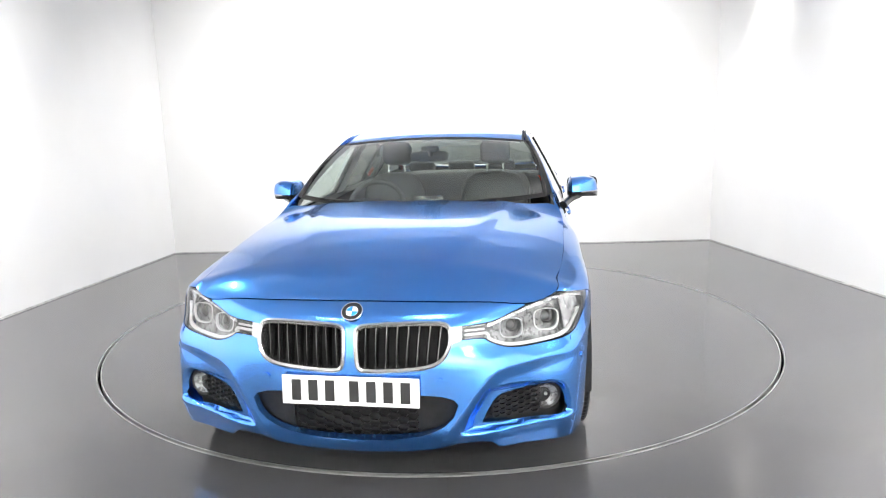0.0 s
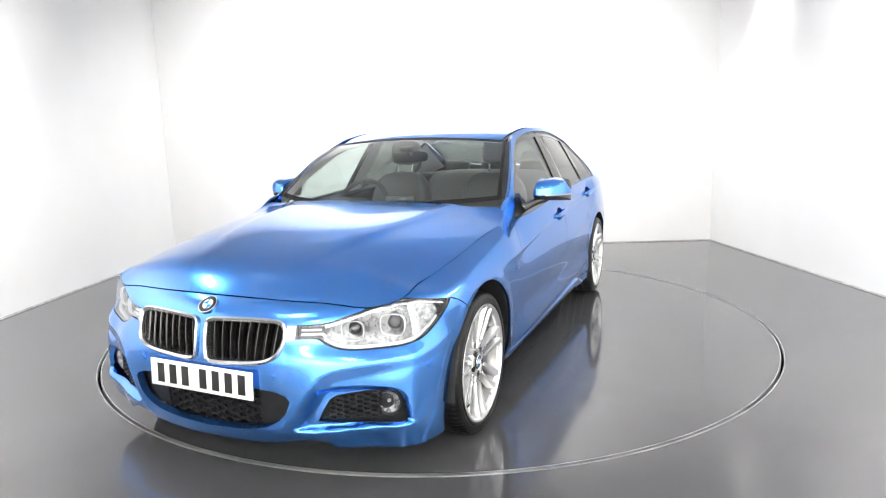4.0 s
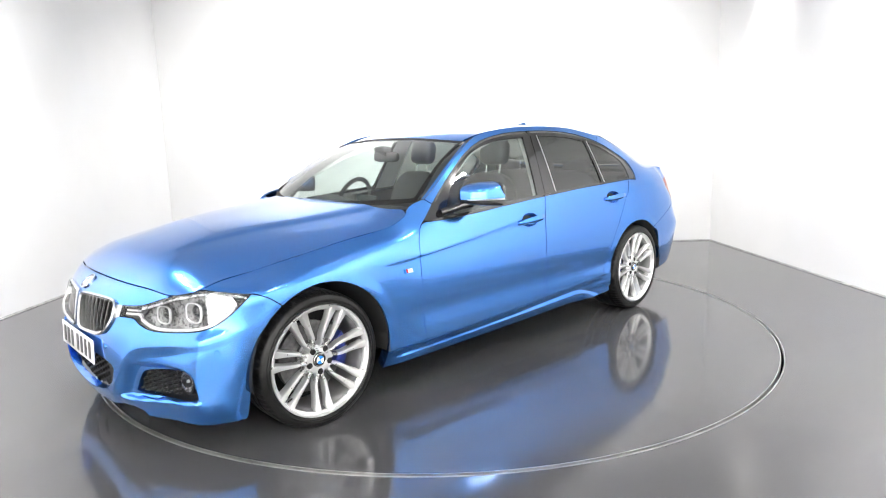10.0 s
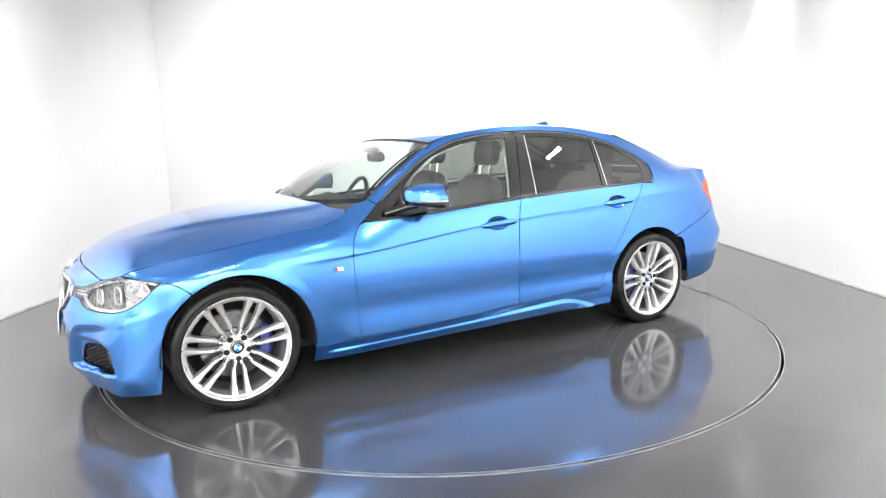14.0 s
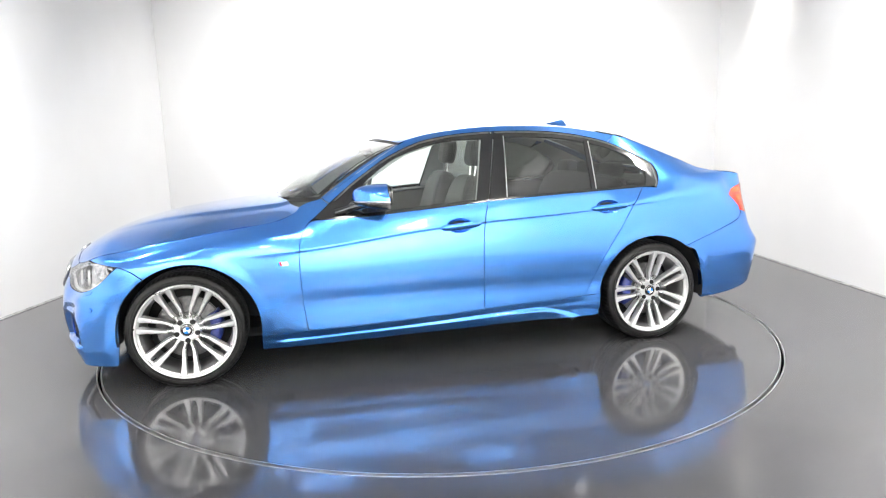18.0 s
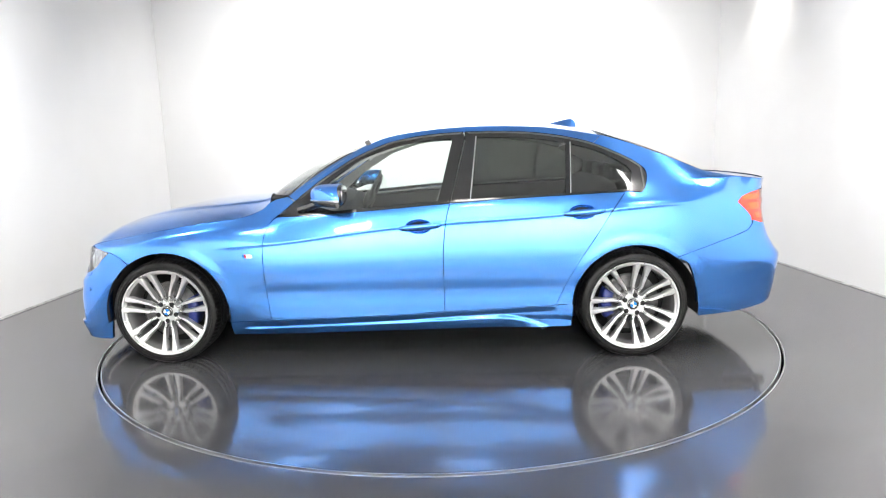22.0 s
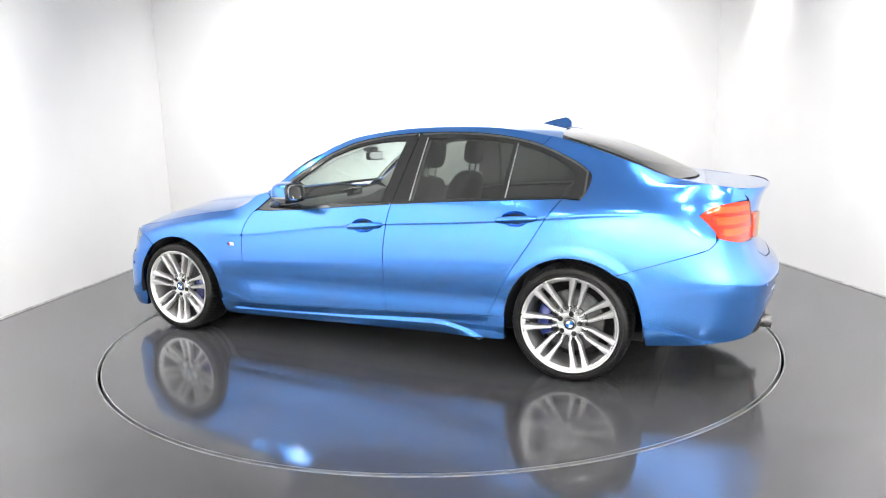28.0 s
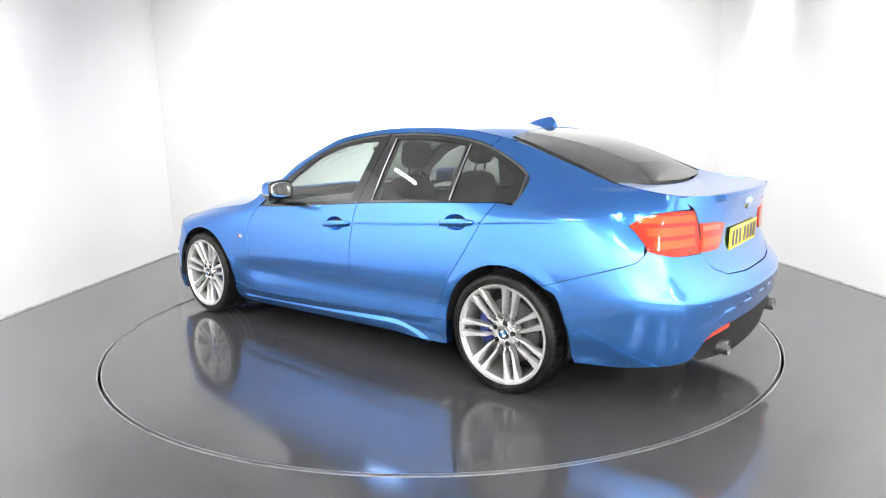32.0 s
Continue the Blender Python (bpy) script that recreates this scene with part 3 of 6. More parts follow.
NOSE_FLANK = flank_table(NOSE_X, NOSE_Y, 1.60, 1.93, 0.12, 0.76)
TAIL_FLANK = flank_table(TAIL_X, TAIL_Y, -2.27, -1.70, 0.18, 1.05)


def girth_at(tx, pts):
    """Points of a side view (length, height) as (girth, height) on a wrapped end."""
    g = np.linspace(0.4, 1.028, 315)
    out = []
    for x, z in pts:
        px = tx(g, np.full(len(g), z))
        o = np.argsort(px)
        out.append((float(np.interp(x, px[o], g[o])), z))
    return out


def side_y(x, z):
    x, z = np.asarray(x, float), np.asarray(z, float)
    y = side_base(x, z)
    wf = ease((x - 1.58) / 0.22) * ease((0.765 - z) / 0.06)
    wr = ease((-1.70 - x) / 0.3) * ease((1.075 - z) / 0.03)
    y = y + wf * (NOSE_FLANK(np.clip(x, 1.60, 1.93), np.clip(z, 0.12, 0.76)) - y)
    return y + wr * (TAIL_FLANK(np.clip(x, -2.27, -1.70), np.clip(z, 0.18, 1.05)) - y)


def side(x, z):
    return np.stack([x, side_y(x, z), z], 1)


def nose(g, z):
    a = np.abs(g)
    x, y = NOSE_X(a, z), NOSE_Y(a, z)
    b = np.minimum(y, 0.752)
    ez = EDGE_Z(b)
    x = x + (EDGE_X(b) - NOSE_X(a, ez)) * np.exp(-np.maximum(ez - z, -0.02) / 0.045) * ease((0.86 - a) / 0.12)
    w = ease((1.80 - x) / 0.08) * ease((a - 0.7) / 0.1)
    return np.stack([x, np.sign(g) * (y + w * (side_y(x, z) - y)), z], 1)


def tail(g, z):
    a = np.abs(g)
    x, y = TAIL_X(a, z), TAIL_Y(a, z)
    w = ease((x + 2.03) / 0.12) * ease((a - 0.7) / 0.1)
    return np.stack([x, np.sign(g) * (y + w * (side_y(x, z) - y)), z], 1)


HOOD_C = Spline([2.08, 1.95, 1.73, 1.52, 1.31, 1.10, 0.95, 0.74], [0.730, 0.798, 0.860, 0.899, 0.926, 0.949, 0.968, 0.992])
HOOD_E = Spline([2.08, 1.98, 1.90, 1.82, 1.70, 1.556, 1.38, 1.20, 1.03, 0.91, 0.855, 0.810, 0.78, 0.74], [0.575, 0.660, 0.717, 0.7435, 0.763, 0.790, 0.820, 0.848, 0.869, 0.887, 0.904, 0.924, 0.942, 0.965])


WING_TOP_X = [1.885, 1.82, 1.70, 1.556, 1.38, 1.20, 1.03, 0.91, 0.855, 0.810, 0.786]
WING_TOP_Z = [0.7235, 0.7435, 0.763, 0.790, 0.819, 0.847, 0.868, 0.887, 0.903, 0.923, 0.940]
WING_TOP = Spline(WING_TOP_X, WING_TOP_Z)
HOOD_XS = np.linspace(0.74, 1.885, 24)
HOOD_W = Spline(HOOD_XS, side_y(HOOD_XS, WING_TOP(HOOD_XS)))


def hood_raw(x, y):
    t = np.abs(y) / HOOD_W(x)
    z = HOOD_C(x) + (HOOD_E(x) - HOOD_C(x)) * t ** 2.9
    yr = np.interp(x, [0.9, 1.2, 1.55, 1.95], [0.54, 0.48, 0.39, 0.27])
    d = np.abs(y) - yr
    fade = ease((1.96 - x) / 0.5)
    return z + fade * 0.011 / (1 + np.exp(np.clip(d / 0.016, -40, 40)))


# the joint between bonnet and nose, over the half width
EDGE_Y = [-0.4, -0.2, 0.0, 0.2, 0.4, 0.55, 0.649, 0.70, 0.752]
EDGE_X = Spline(EDGE_Y, [2.024, 2.051, 2.060, 2.051, 2.024, 1.992, 1.964, 1.933, 1.885])
EDGE_Z = Spline(EDGE_Y, [0.714, 0.720, 0.722, 0.720, 0.714, 0.705, 0.697, 0.706, 0.7235])


def hood(x, y):
    a = np.minimum(np.abs(y), 0.752)
    ex, ez = EDGE_X(a), EDGE_Z(a)
    z = hood_raw(x, y) + (ez - hood_raw(ex, a)) * np.exp(-np.maximum(ex - x, -0.03) / 0.13)
    return np.stack([x, y, z], 1)


ROOF_C = Spline([0.30, 0.20, 0.05, -0.15, -0.40, -0.65, -0.90, -1.10, -1.25, -1.40], [1.301, 1.341, 1.373, 1.397, 1.415, 1.420, 1.414, 1.398, 1.375, 1.34])
ROOF_E = Spline([0.30, 0.15, 0.05, -0.10, -0.34, -0.60, -0.86, -1.03, -1.21, -1.33, -1.45], [1.235, 1.302, 1.334, 1.361, 1.386, 1.390, 1.379, 1.359, 1.322, 1.29, 1.25])


def roof(x, y):
    return np.stack([x, y, ROOF_C(x) + (ROOF_E(x) - ROOF_C(x)) * (np.abs(y) / 0.58) ** 2.4], 1)


BOOT_C = Spline([-1.85, -1.97, -2.10, -2.25, -2.38], [1.092, 1.066, 1.047, 1.037, 1.036])
BOOT_E = Spline([-1.80, -1.90, -2.06, -2.20, -2.38], [1.115, 1.090, 1.058, 1.040, 1.030])


def boot(x, y):
    return np.stack([x, y, BOOT_C(x) + (BOOT_E(x) - BOOT_C(x)) * (np.abs(y) / 0.65) ** 2.2], 1)


def windscreen_at(u, v):
    """u across (-1 to 1), v from the base up."""
    q = u * u
    bx, by, bz = 0.93 - 0.27 * q ** 1.2, 0.735 * u, 0.952 + 0.030 * q
    tx, ty, tz = 0.225 - 0.075 * q, 0.603 * u, 1.333 - 0.033 * q
    k = 4 * v * (1 - v)
    return np.stack([bx + (tx - bx) * v + 0.016 * k, by + (ty - by) * v + 0.012 * u * k, bz + (tz - bz) * v + 0.034 * k], 1)


def rear_glass_at(u, v):
    q = u * u
    bx, by, bz = -1.99 + 0.11 * q, 0.652 * u, 1.073 + 0.014 * q
    tx, ty, tz = -1.235 - 0.07 * q, 0.628 * u, 1.374 - 0.056 * q
    k = 4 * v * (1 - v)
    return np.stack([bx + (tx - bx) * v - 0.012 * k, by + (ty - by) * v + 0.008 * u * k, bz + (tz - bz) * v + 0.024 * k * (1 - q * q)], 1)


# ---- outlines in the side view (x, z) ----
ARCH_F, ARCH_R = (1.388, 0.318), (-1.412, 0.315)
G_FENDER = smooth_line([(0.694, 0.898), (0.718, 0.880), (0.743, 0.853), (0.775, 0.794), (0.790, 0.711), (0.790, 0.575), (0.779, 0.402), (0.763, 0.262)])
G_DOORS = smooth_line([(-0.329, 0.948), (-0.304, 0.852), (-0.285, 0.685), (-0.283, 0.515), (-0.285, 0.300)])
G_REAR = smooth_line([(-1.355, 0.993), (-1.280, 0.896), (-1.184, 0.745), (-1.055, 0.549), (-0.946, 0.330)])
BELT_F = smooth_line([(0.692, 0.886), (0.60, 0.886), (0.50, 0.890), (0.28, 0.902), (0.0, 0.923), (-0.329, 0.946)], 4)
BELT_R = smooth_line([(-0.329, 0.946), (-0.667, 0.965), (-1.003, 0.979), (-1.355, 0.993)], 4)
SILL_LINE = smooth_line([(1.02, 0.252), (0.763, 0.262), (0.40, 0.272), (0.02, 0.285), (-0.285, 0.300), (-0.65, 0.316), (-0.946, 0.330), (-1.05, 0.337)], 4)


FRAME_TOP = smooth_line([(0.692, 0.899), (0.647, 0.937), (0.604, 0.972), (0.535, 1.028), (0.450, 1.092), (0.365, 1.149), (0.279, 1.203), (0.184, 1.251), (0.095, 1.287), (0.008, 1.314), (-0.166, 1.344), (-0.339, 1.357), (-0.512, 1.361), (-0.684, 1.358),
                         (-0.856, 1.346), (-1.029, 1.320), (-1.201, 1.275), (-1.376, 1.197), (-1.462, 1.143), (-1.493, 1.100), (-1.478, 1.030), (-1.448, 0.985)], 5)
GLASS_TOP_F = smooth_line([(0.455, 1.030), (0.39, 1.094), (0.29, 1.166), (0.183, 1.230), (0.008, 1.290), (-0.166, 1.318), (-0.350, 1.326)], 5)
GLASS_TOP_R = smooth_line([(-0.495, 1.331), (-0.682, 1.329), (-0.854, 1.318), (-1.025, 1.290), (-1.198, 1.245), (-1.336, 1.178), (-1.400, 1.128), (-1.409, 1.085), (-1.385, 1.004)], 5)
GLASS_LOW_F = smooth_line([(-0.257, 0.958), (0.01, 0.940), (0.284, 0.918), (0.455, 0.906)], 4)
GLASS_LOW_R = smooth_line([(-1.385, 1.004), (-1.023, 0.991), (-0.669, 0.977), (-0.446, 0.968)], 4)

# ---- the car ----
car = thing("car", "metallic blue four-door saloon with silver alloy wheels on a turntable", "car", pose(0, 0, 0))
ST = (0.02, 0.008)


HANDLES = ((-0.026, 0.806, -0.278, 0.824), (-0.990, 0.872, -1.233, 0.890))


def scoop(x0, z0, x1, z1):
    cx, cz = x0 + (x1 - x0) * 0.46, z0 + (z1 - z0) * 0.46
    return [(cx + 0.080 * math.cos(a), cz + 0.043 * math.sin(a)) for a in np.linspace(0, 2 * math.pi, 41)[:-1]]


def both(fn):
    for mirror in (False, True):
        fn(mirror)


def build_sides(mirror):
    kw = dict(mirror=mirror)
    # wing
    top = smooth_line(list(zip(WING_TOP_X, WING_TOP_Z)), 5)
    outline = [(0.784, 0.944), (0.772, 0.958), (0.752, 0.971), (0.72, 0.984), (0.648, 1.001), (0.609, 0.973)] + [p for p in FRAME_TOP if 0.606 < p[0] < 0.69][::-1] + G_FENDER + [(1.012, 0.252)]
    outline += arc_pts(*ARCH_F, 0.372, 190.2, 55.5, 30) + [(1.655, 0.668), (1.706, 0.692), (1.757, 0.699)] + top
    panel("wing", outline, side, ST, M_PAINT, car, rows=CREASE_Z, gap=0.0012, **kw)
    fd = BELT_F[::-1] + [p for p in G_FENDER if p[1] < 0.88 and p[0] > 0.66] + [p for p in SILL_LINE if -0.285 < p[0] < 0.76] + G_DOORS[::-1]
    d1 = panel("front_door", fd, side, ST, M_PAINT, car, rows=CREASE_Z, holes=[scoop(*HANDLES[0])], **kw)
    rd = BELT_R[::-1] + G_DOORS + [p for p in SILL_LINE if -0.946 < p[0] < -0.29] + G_REAR[::-1]
    d2 = panel("rear_door", rd, side, ST, M_PAINT, car, rows=CREASE_Z, holes=[scoop(*HANDLES[1])], **kw)
    # quarter panel with the rear roof pillar
    rear_edge = smooth_line([(-1.885, 1.092), (-1.70, 1.166), (-1.50, 1.243), (-1.36, 1.292), (-1.25, 1.322)], 5)
    q = G_REAR + [(-0.99, 0.335), (-1.040, 0.330)] + arc_pts(*ARCH_R, 0.370, 2.0, 128.0, 30)
    q += [(-1.70, 0.625), (-1.833, 0.669), (-1.997, 0.723), (-2.08, 0.752), (-2.11, 0.785), (-2.107, 0.832), (-2.065, 0.880), (-2.028, 0.913), (-2.06, 0.940), (-2.12, 0.964), (-2.19, 0.976), (-2.243, 0.980), (-2.230, 1.01), (-2.200, 1.040)]
    q += smooth_line([(-2.200, 1.040), (-2.06, 1.060), (-1.95, 1.078), (-1.885, 1.092)], 4) + rear_edge
    q += [p for p in FRAME_TOP if p[0] < -1.20]
    panel("quarter_panel", q, side, ST, M_PAINT, car, rows=CREASE_Z, gap=0.0012, **kw)
    # roof side rail with the windscreen pillar
    up = smooth_line([(0.646, 1.001), (0.605, 1.024), (0.55, 1.060), (0.40, 1.157), (0.25, 1.248), (0.15, 1.303), (0.05, 1.340), (-0.10, 1.366), (-0.34, 1.389), (-0.60, 1.393), (-0.86, 1.383), (-1.03, 1.363), (-1.25, 1.322)], 5)
    rail = up + [p for p in FRAME_TOP if -1.203 < p[0] < 0.600][::-1] + [(0.606, 0.974)]
    panel("roof_rail", rail, side, ST, M_PAINT, car, **kw)
    # sill
    sl = [p for p in SILL_LINE] + [(-1.040, 0.20), (-0.99, 0.196), (-0.6, 0.190), (0.0, 0.178), (0.6, 0.166), (1.022, 0.160)]

    def skirt(x, z):
        y = side_y(x, z)
        top = sill_zv(x)
        # a tucked band under the doors, then a blade that leans outwards and sweeps down ahead of the rear wheel
        edge = top - 0.036 - 0.15 * np.clip((-0.57 - x) / 0.43, 0, 1) ** 2.0
        fade = ease((1.02 - x) / 0.15)
        y = y + ease((-0.62 - x) / 0.3) * np.maximum(PLAN(x) - 0.012 - y, 0)
        y = y - 0.011 * ease((top - 0.004 - z) / 0.034) * fade * ease((x + 1.0) / 0.2)
        d = np.clip(edge - z, 0, 1)
        y = y + fade * (0.012 * ease(d / 0.026) + 0.016 * ease(d / 0.085) - 0.05 * np.clip((d - 0.07) / 0.06, 0, 1) ** 2)
        return np.stack([x, y, z], 1)

    panel("side_skirt", sl, skirt, (0.014, 0.006), M_PAINT, car, thick=0.05, **kw)
    # glazing and its black trim
    fg = GLASS_TOP_F + GLASS_LOW_F
    panel("window_glass", fg, side, (0.03, 0.03), M_GLASS, d1, lift=-0.008, thick=0.0, gap=-0.006, **kw).visible_shadow = False
    rg = GLASS_TOP_R + GLASS_LOW_R[1:]
    panel("window_glass", rg, side, (0.03, 0.03), M_TINT, d2, lift=-0.008, thick=0.0, gap=-0.006, **kw).visible_shadow = False
    ft = [p for p in FRAME_TOP if p[0] > -0.425]
    upper_f = ft + [(-0.425, 1.327), (-0.350, 1.323)] + GLASS_TOP_F[::-1][1:] + [(0.54, 0.912), (0.61, 0.890)]
    panel("window_frame", upper_f, side, (0.03, 0.02), M_GLOSSBLACK, d1, lift=-0.006, thick=0.015, gap=-0.004, **kw)
    rt = [p for p in FRAME_TOP if p[0] < -0.43]
    upper_r = [(-0.43, 1.360)] + rt + [(-1.385, 1.004)] + GLASS_TOP_R[::-1][1:] + [(-0.43, 1.333)]
    panel("window_frame", upper_r, side, (0.03, 0.02), M_GLOSSBLACK, d2, lift=-0.006, thick=0.015, gap=-0.004, **kw)
    for a, b, d in ((0.60, -0.425, d1), (-0.43, -1.478, d2)):
        top = [p for p in FRAME_TOP if b < p[0] < a and p[1] > 0.985]
        low = inset(top + [(b, 0.95), (a, 0.90)], 0.010)[:len(top)]
        panel("window_trim", top + low[::-1], side, (0.03, 0.01), M_TRIMLINE, d, "satin grey window trim", lift=-0.0035, thick=0.01, gap=0.0, **kw)
    panel("belt_strip", BELT_F + GLASS_LOW_F + [(0.54, 0.910), (0.62, 0.890)], side, (0.04, 0.02), M_GLOSSBLACK, d1, lift=0.004, gap=0.0, **kw)
    panel("belt_strip", BELT_R + [(-1.44, 0.993), (-1.40, 1.006)] + GLASS_LOW_R, side, (0.04, 0.02), M_GLOSSBLACK, d2, lift=0.004, gap=0.0, **kw)
    panel("pillar_cover", [(-0.350, 1.326), (-0.428, 1.331), (-0.331, 0.950), (-0.255, 0.953)], side, (0.04, 0.04), M_GLOSSBLACK, d1, lift=0.0, gap=0.0015, **kw)
    panel("pillar_cover", [(-0.431, 1.331), (-0.497, 1.333), (-0.446, 0.963), (-0.331, 0.952)], side, (0.04, 0.04), M_GLOSSBLACK, d2, lift=0.0, gap=0.0015, **kw)
    for strip in ([(-0.490, 1.331), (-0.497, 1.331), (-0.452, 0.966), (-0.445, 0.966)], [(-1.058, 1.285), (-1.064, 1.285), (-1.040, 0.990), (-1.034, 0.990)]):
        panel("trim_strip", strip, side, (0.04, 0.04), M_SATIN, d2, "thin bright strip", lift=0.003, gap=0.0, thick=0.004, **kw)
    panel("glass_divider", [(-1.062, 1.286), (-1.034, 1.290), (-1.008, 0.990), (-1.036, 0.991)], side, (0.04, 0.04), M_GLOSSBLACK, d2, lift=-0.002, gap=0.0, **kw)
    return d1, d2


def sill_zv(x):
    p = np.array(SILL_LINE)[::-1]
    return np.interp(x, p[:, 0], p[:, 1])


DOORS = [build_sides(False), build_sides(True)]


def sym(half):
    """A closed outline from its half with y >= 0, front to back."""
    return [tuple(p) for p in half] + [(a, -b) for a, b in reversed(half)]



SEAM = [(y, float(EDGE_X(y)), float(EDGE_Z(y))) for y in np.linspace(0.0, 0.735, 22)]
hood_half = [(x, y) for y, x, z in SEAM] + [(1.884, 0.7500)]
hood_half += [(x, float(side_y(x, WING_TOP(x))) + 0.001) for x in np.linspace(1.875, 0.79, 44)] + [(0.776, 0.760)]
hood_half += [(0.885 - 0.120 * (y / 0.76) ** 2, y) for y in np.linspace(0.735, 0.0, 14)]
panel("bonnet", sym(hood_half), hood, (0.025, 0.010), M_PAINT, car, gap=0.0006)
roof_half = [(0.228 - 0.075 * (y / 0.6) ** 2, y) for y in np.linspace(0.0, 0.575, 12)] + [(x, 0.578) for x in np.linspace(0.10, -1.27, 14)]
roof_half += [(-1.232 - 0.07 * (y / 0.585) ** 2, y) for y in np.linspace(0.575, 0.0, 12)]
panel("roof", sym(roof_half), roof, (0.04, 0.04), M_PAINT, car)
boot_half = [(-1.995 + 0.11 * (y / 0.62) ** 2, y) for y in np.linspace(0.0, 0.61, 10)] + [(-1.91, 0.645), (-2.06, 0.649), (-2.17, 0.650), (-2.20, 0.650)]
lid = panel("boot_lid", sym(boot_half + [(float(TAIL_X(g, 1.035)) + 0.002, float(TAIL_Y(g, 1.035))) for g in np.linspace(0.655, 0.0, 12)]), boot, (0.03, 0.03), M_PAINT, car)
face_half = [(1.034, g) for g in (0.0, 0.2, 0.4, 0.55, 0.655)] + [(1.005, 0.632), (0.985, 0.612), (0.90, 0.578), (0.82, 0.560), (0.775, 0.567), (0.70, 0.50), (0.658, 0.40), (0.645, 0.2), (0.645, 0.0)]
panel("boot_lid_face", sym(face_half), lambda z, g: tail(g, z), (0.02, 0.03), M_PAINT, lid, gap=0.0006)
panel("windscreen", [(-1, 0), (1, 0), (1, 1), (-1, 1)], windscreen_at, (0.1, 0.1), M_SCREEN, car, thick=0.0, gap=0.0).visible_shadow = False
band = [(u, 0.955) for u in np.linspace(-0.99, 0.99, 13)] + [(u, 1.0) for u in np.linspace(0.99, -0.99, 13)]
panel("shade_band", band, windscreen_at, (0.1, 0.03), M_BLACK, car, "black band along the top of the windscreen", thick=0.0, gap=0.0, lift=0.002)
foot = [(u, 0.0) for u in np.linspace(-0.99, 0.99, 13)] + [(u, 0.05) for u in np.linspace(0.99, -0.99, 13)]
panel("shade_band", foot, windscreen_at, (0.1, 0.03), M_BLACK, car, "black band along the foot of the windscreen", thick=0.0, gap=0.0, lift=0.002)
panel("rear_window", [(-1, 0), (1, 0), (1, 1), (-1, 1)], rear_glass_at, (0.1, 0.1), M_TINT, car, thick=0.0, gap=0.0).visible_shadow = False

HL_LOW = smooth_line([(0.405, 0.590), (0.450, 0.591), (0.484, 0.588), (0.510, 0.572), (0.555, 0.554), (0.61, 0.545), (0.68, 0.546), (0.76, 0.557), (0.83, 0.580), (0.89, 0.622), (0.928, 0.668), (0.945, 0.694)], 5)
HL_TOP = smooth_line([(0.405, 0.637), (0.47, 0.641), (0.52, 0.648), (0.575, 0.667), (0.649, 0.6935), (0.70, 0.7045), (0.765, 0.7205), (0.87, 0.7145), (0.945, 0.698)], 5)

# ---- dark inner skins that close the joints ----
inner = [(0.66, 0.95)] + smooth_line([(0.782, 0.945), (0.83, 0.905), (0.91, 0.875), (1.03, 0.855), (1.20, 0.835), (1.38, 0.808), (1.556, 0.772), (1.70, 0.745), (1.80, 0.715)], 3)
inner += [(1.76, 0.60)] + arc_pts(*ARCH_F, 0.378, 45, 192, 24) + [(0.9, 0.2), (-0.9, 0.22)] + arc_pts(*ARCH_R, 0.378, -8, 128, 24)
inner += [(-1.85, 0.64), (-2.05, 0.72), (-2.09, 0.80), (-2.0, 0.915), (-2.1, 0.95), (-2.12, 1.02), (-1.90, 1.065), (-1.55, 1.0), (-1.40, 0.965), (-1.0, 0.95), (-0.33, 0.92), (0.28, 0.88), (0.6, 0.87)]
for m_ in (False, True):
    panel("inner_frame", inner, side, (0.06, 0.05), M_DARKGAP, car, "dark inner frame", mirror=m_, lift=-0.020, gap=0.0, thick=0.0)
panel("bonnet_lining", sym([(x - 0.02 if x < 1.2 else x + 0.0, y) for x, y in hood_half]), hood, (0.08, 0.08), M_DARKGAP, car, "dark lining", lift=-0.022, gap=0.006, thick=0.0)
panel("boot_lining", sym(boot_half + [(-2.25, 0.5), (-2.27, 0.0)]), boot, (0.08, 0.08), M_DARKGAP, car, "dark lining", lift=-0.022, gap=-0.012, thick=0.0)
panel("front_structure", [(b, a) for a, b in sym([(0.72, 0.0), (0.70, 0.45), (0.66, 0.65), (0.64, 0.85), (0.5, 0.93), (0.3, 0.93), (0.18, 0.9), (0.18, 0.0)])], nose, (0.05, 0.05), M_DARKGAP, car, "black structure behind the bumper", lift=-0.075, gap=0.0, thick=0.0)
panel("rear_structure", [(b, a) for a, b in sym([(1.0, 0.0), (1.0, 0.5), (0.95, 0.75), (0.6, 0.93), (0.28, 0.9), (0.26, 0.0)])], tail, (0.05, 0.05), M_DARKGAP, car, "black structure behind the bumper", lift=-0.05, gap=0.0, thick=0.0)
part("floor_pan", box_bm(3.55, 1.30, 0.06, pose(-0.05, 0, 0.215), 0.02), M_DARKGAP, car, "black underbody")
part("floor_pan", box_bm(1.75, 1.62, 0.05, pose(0.0, 0, 0.225), 0.02), M_DARKGAP, car, "black underbody")


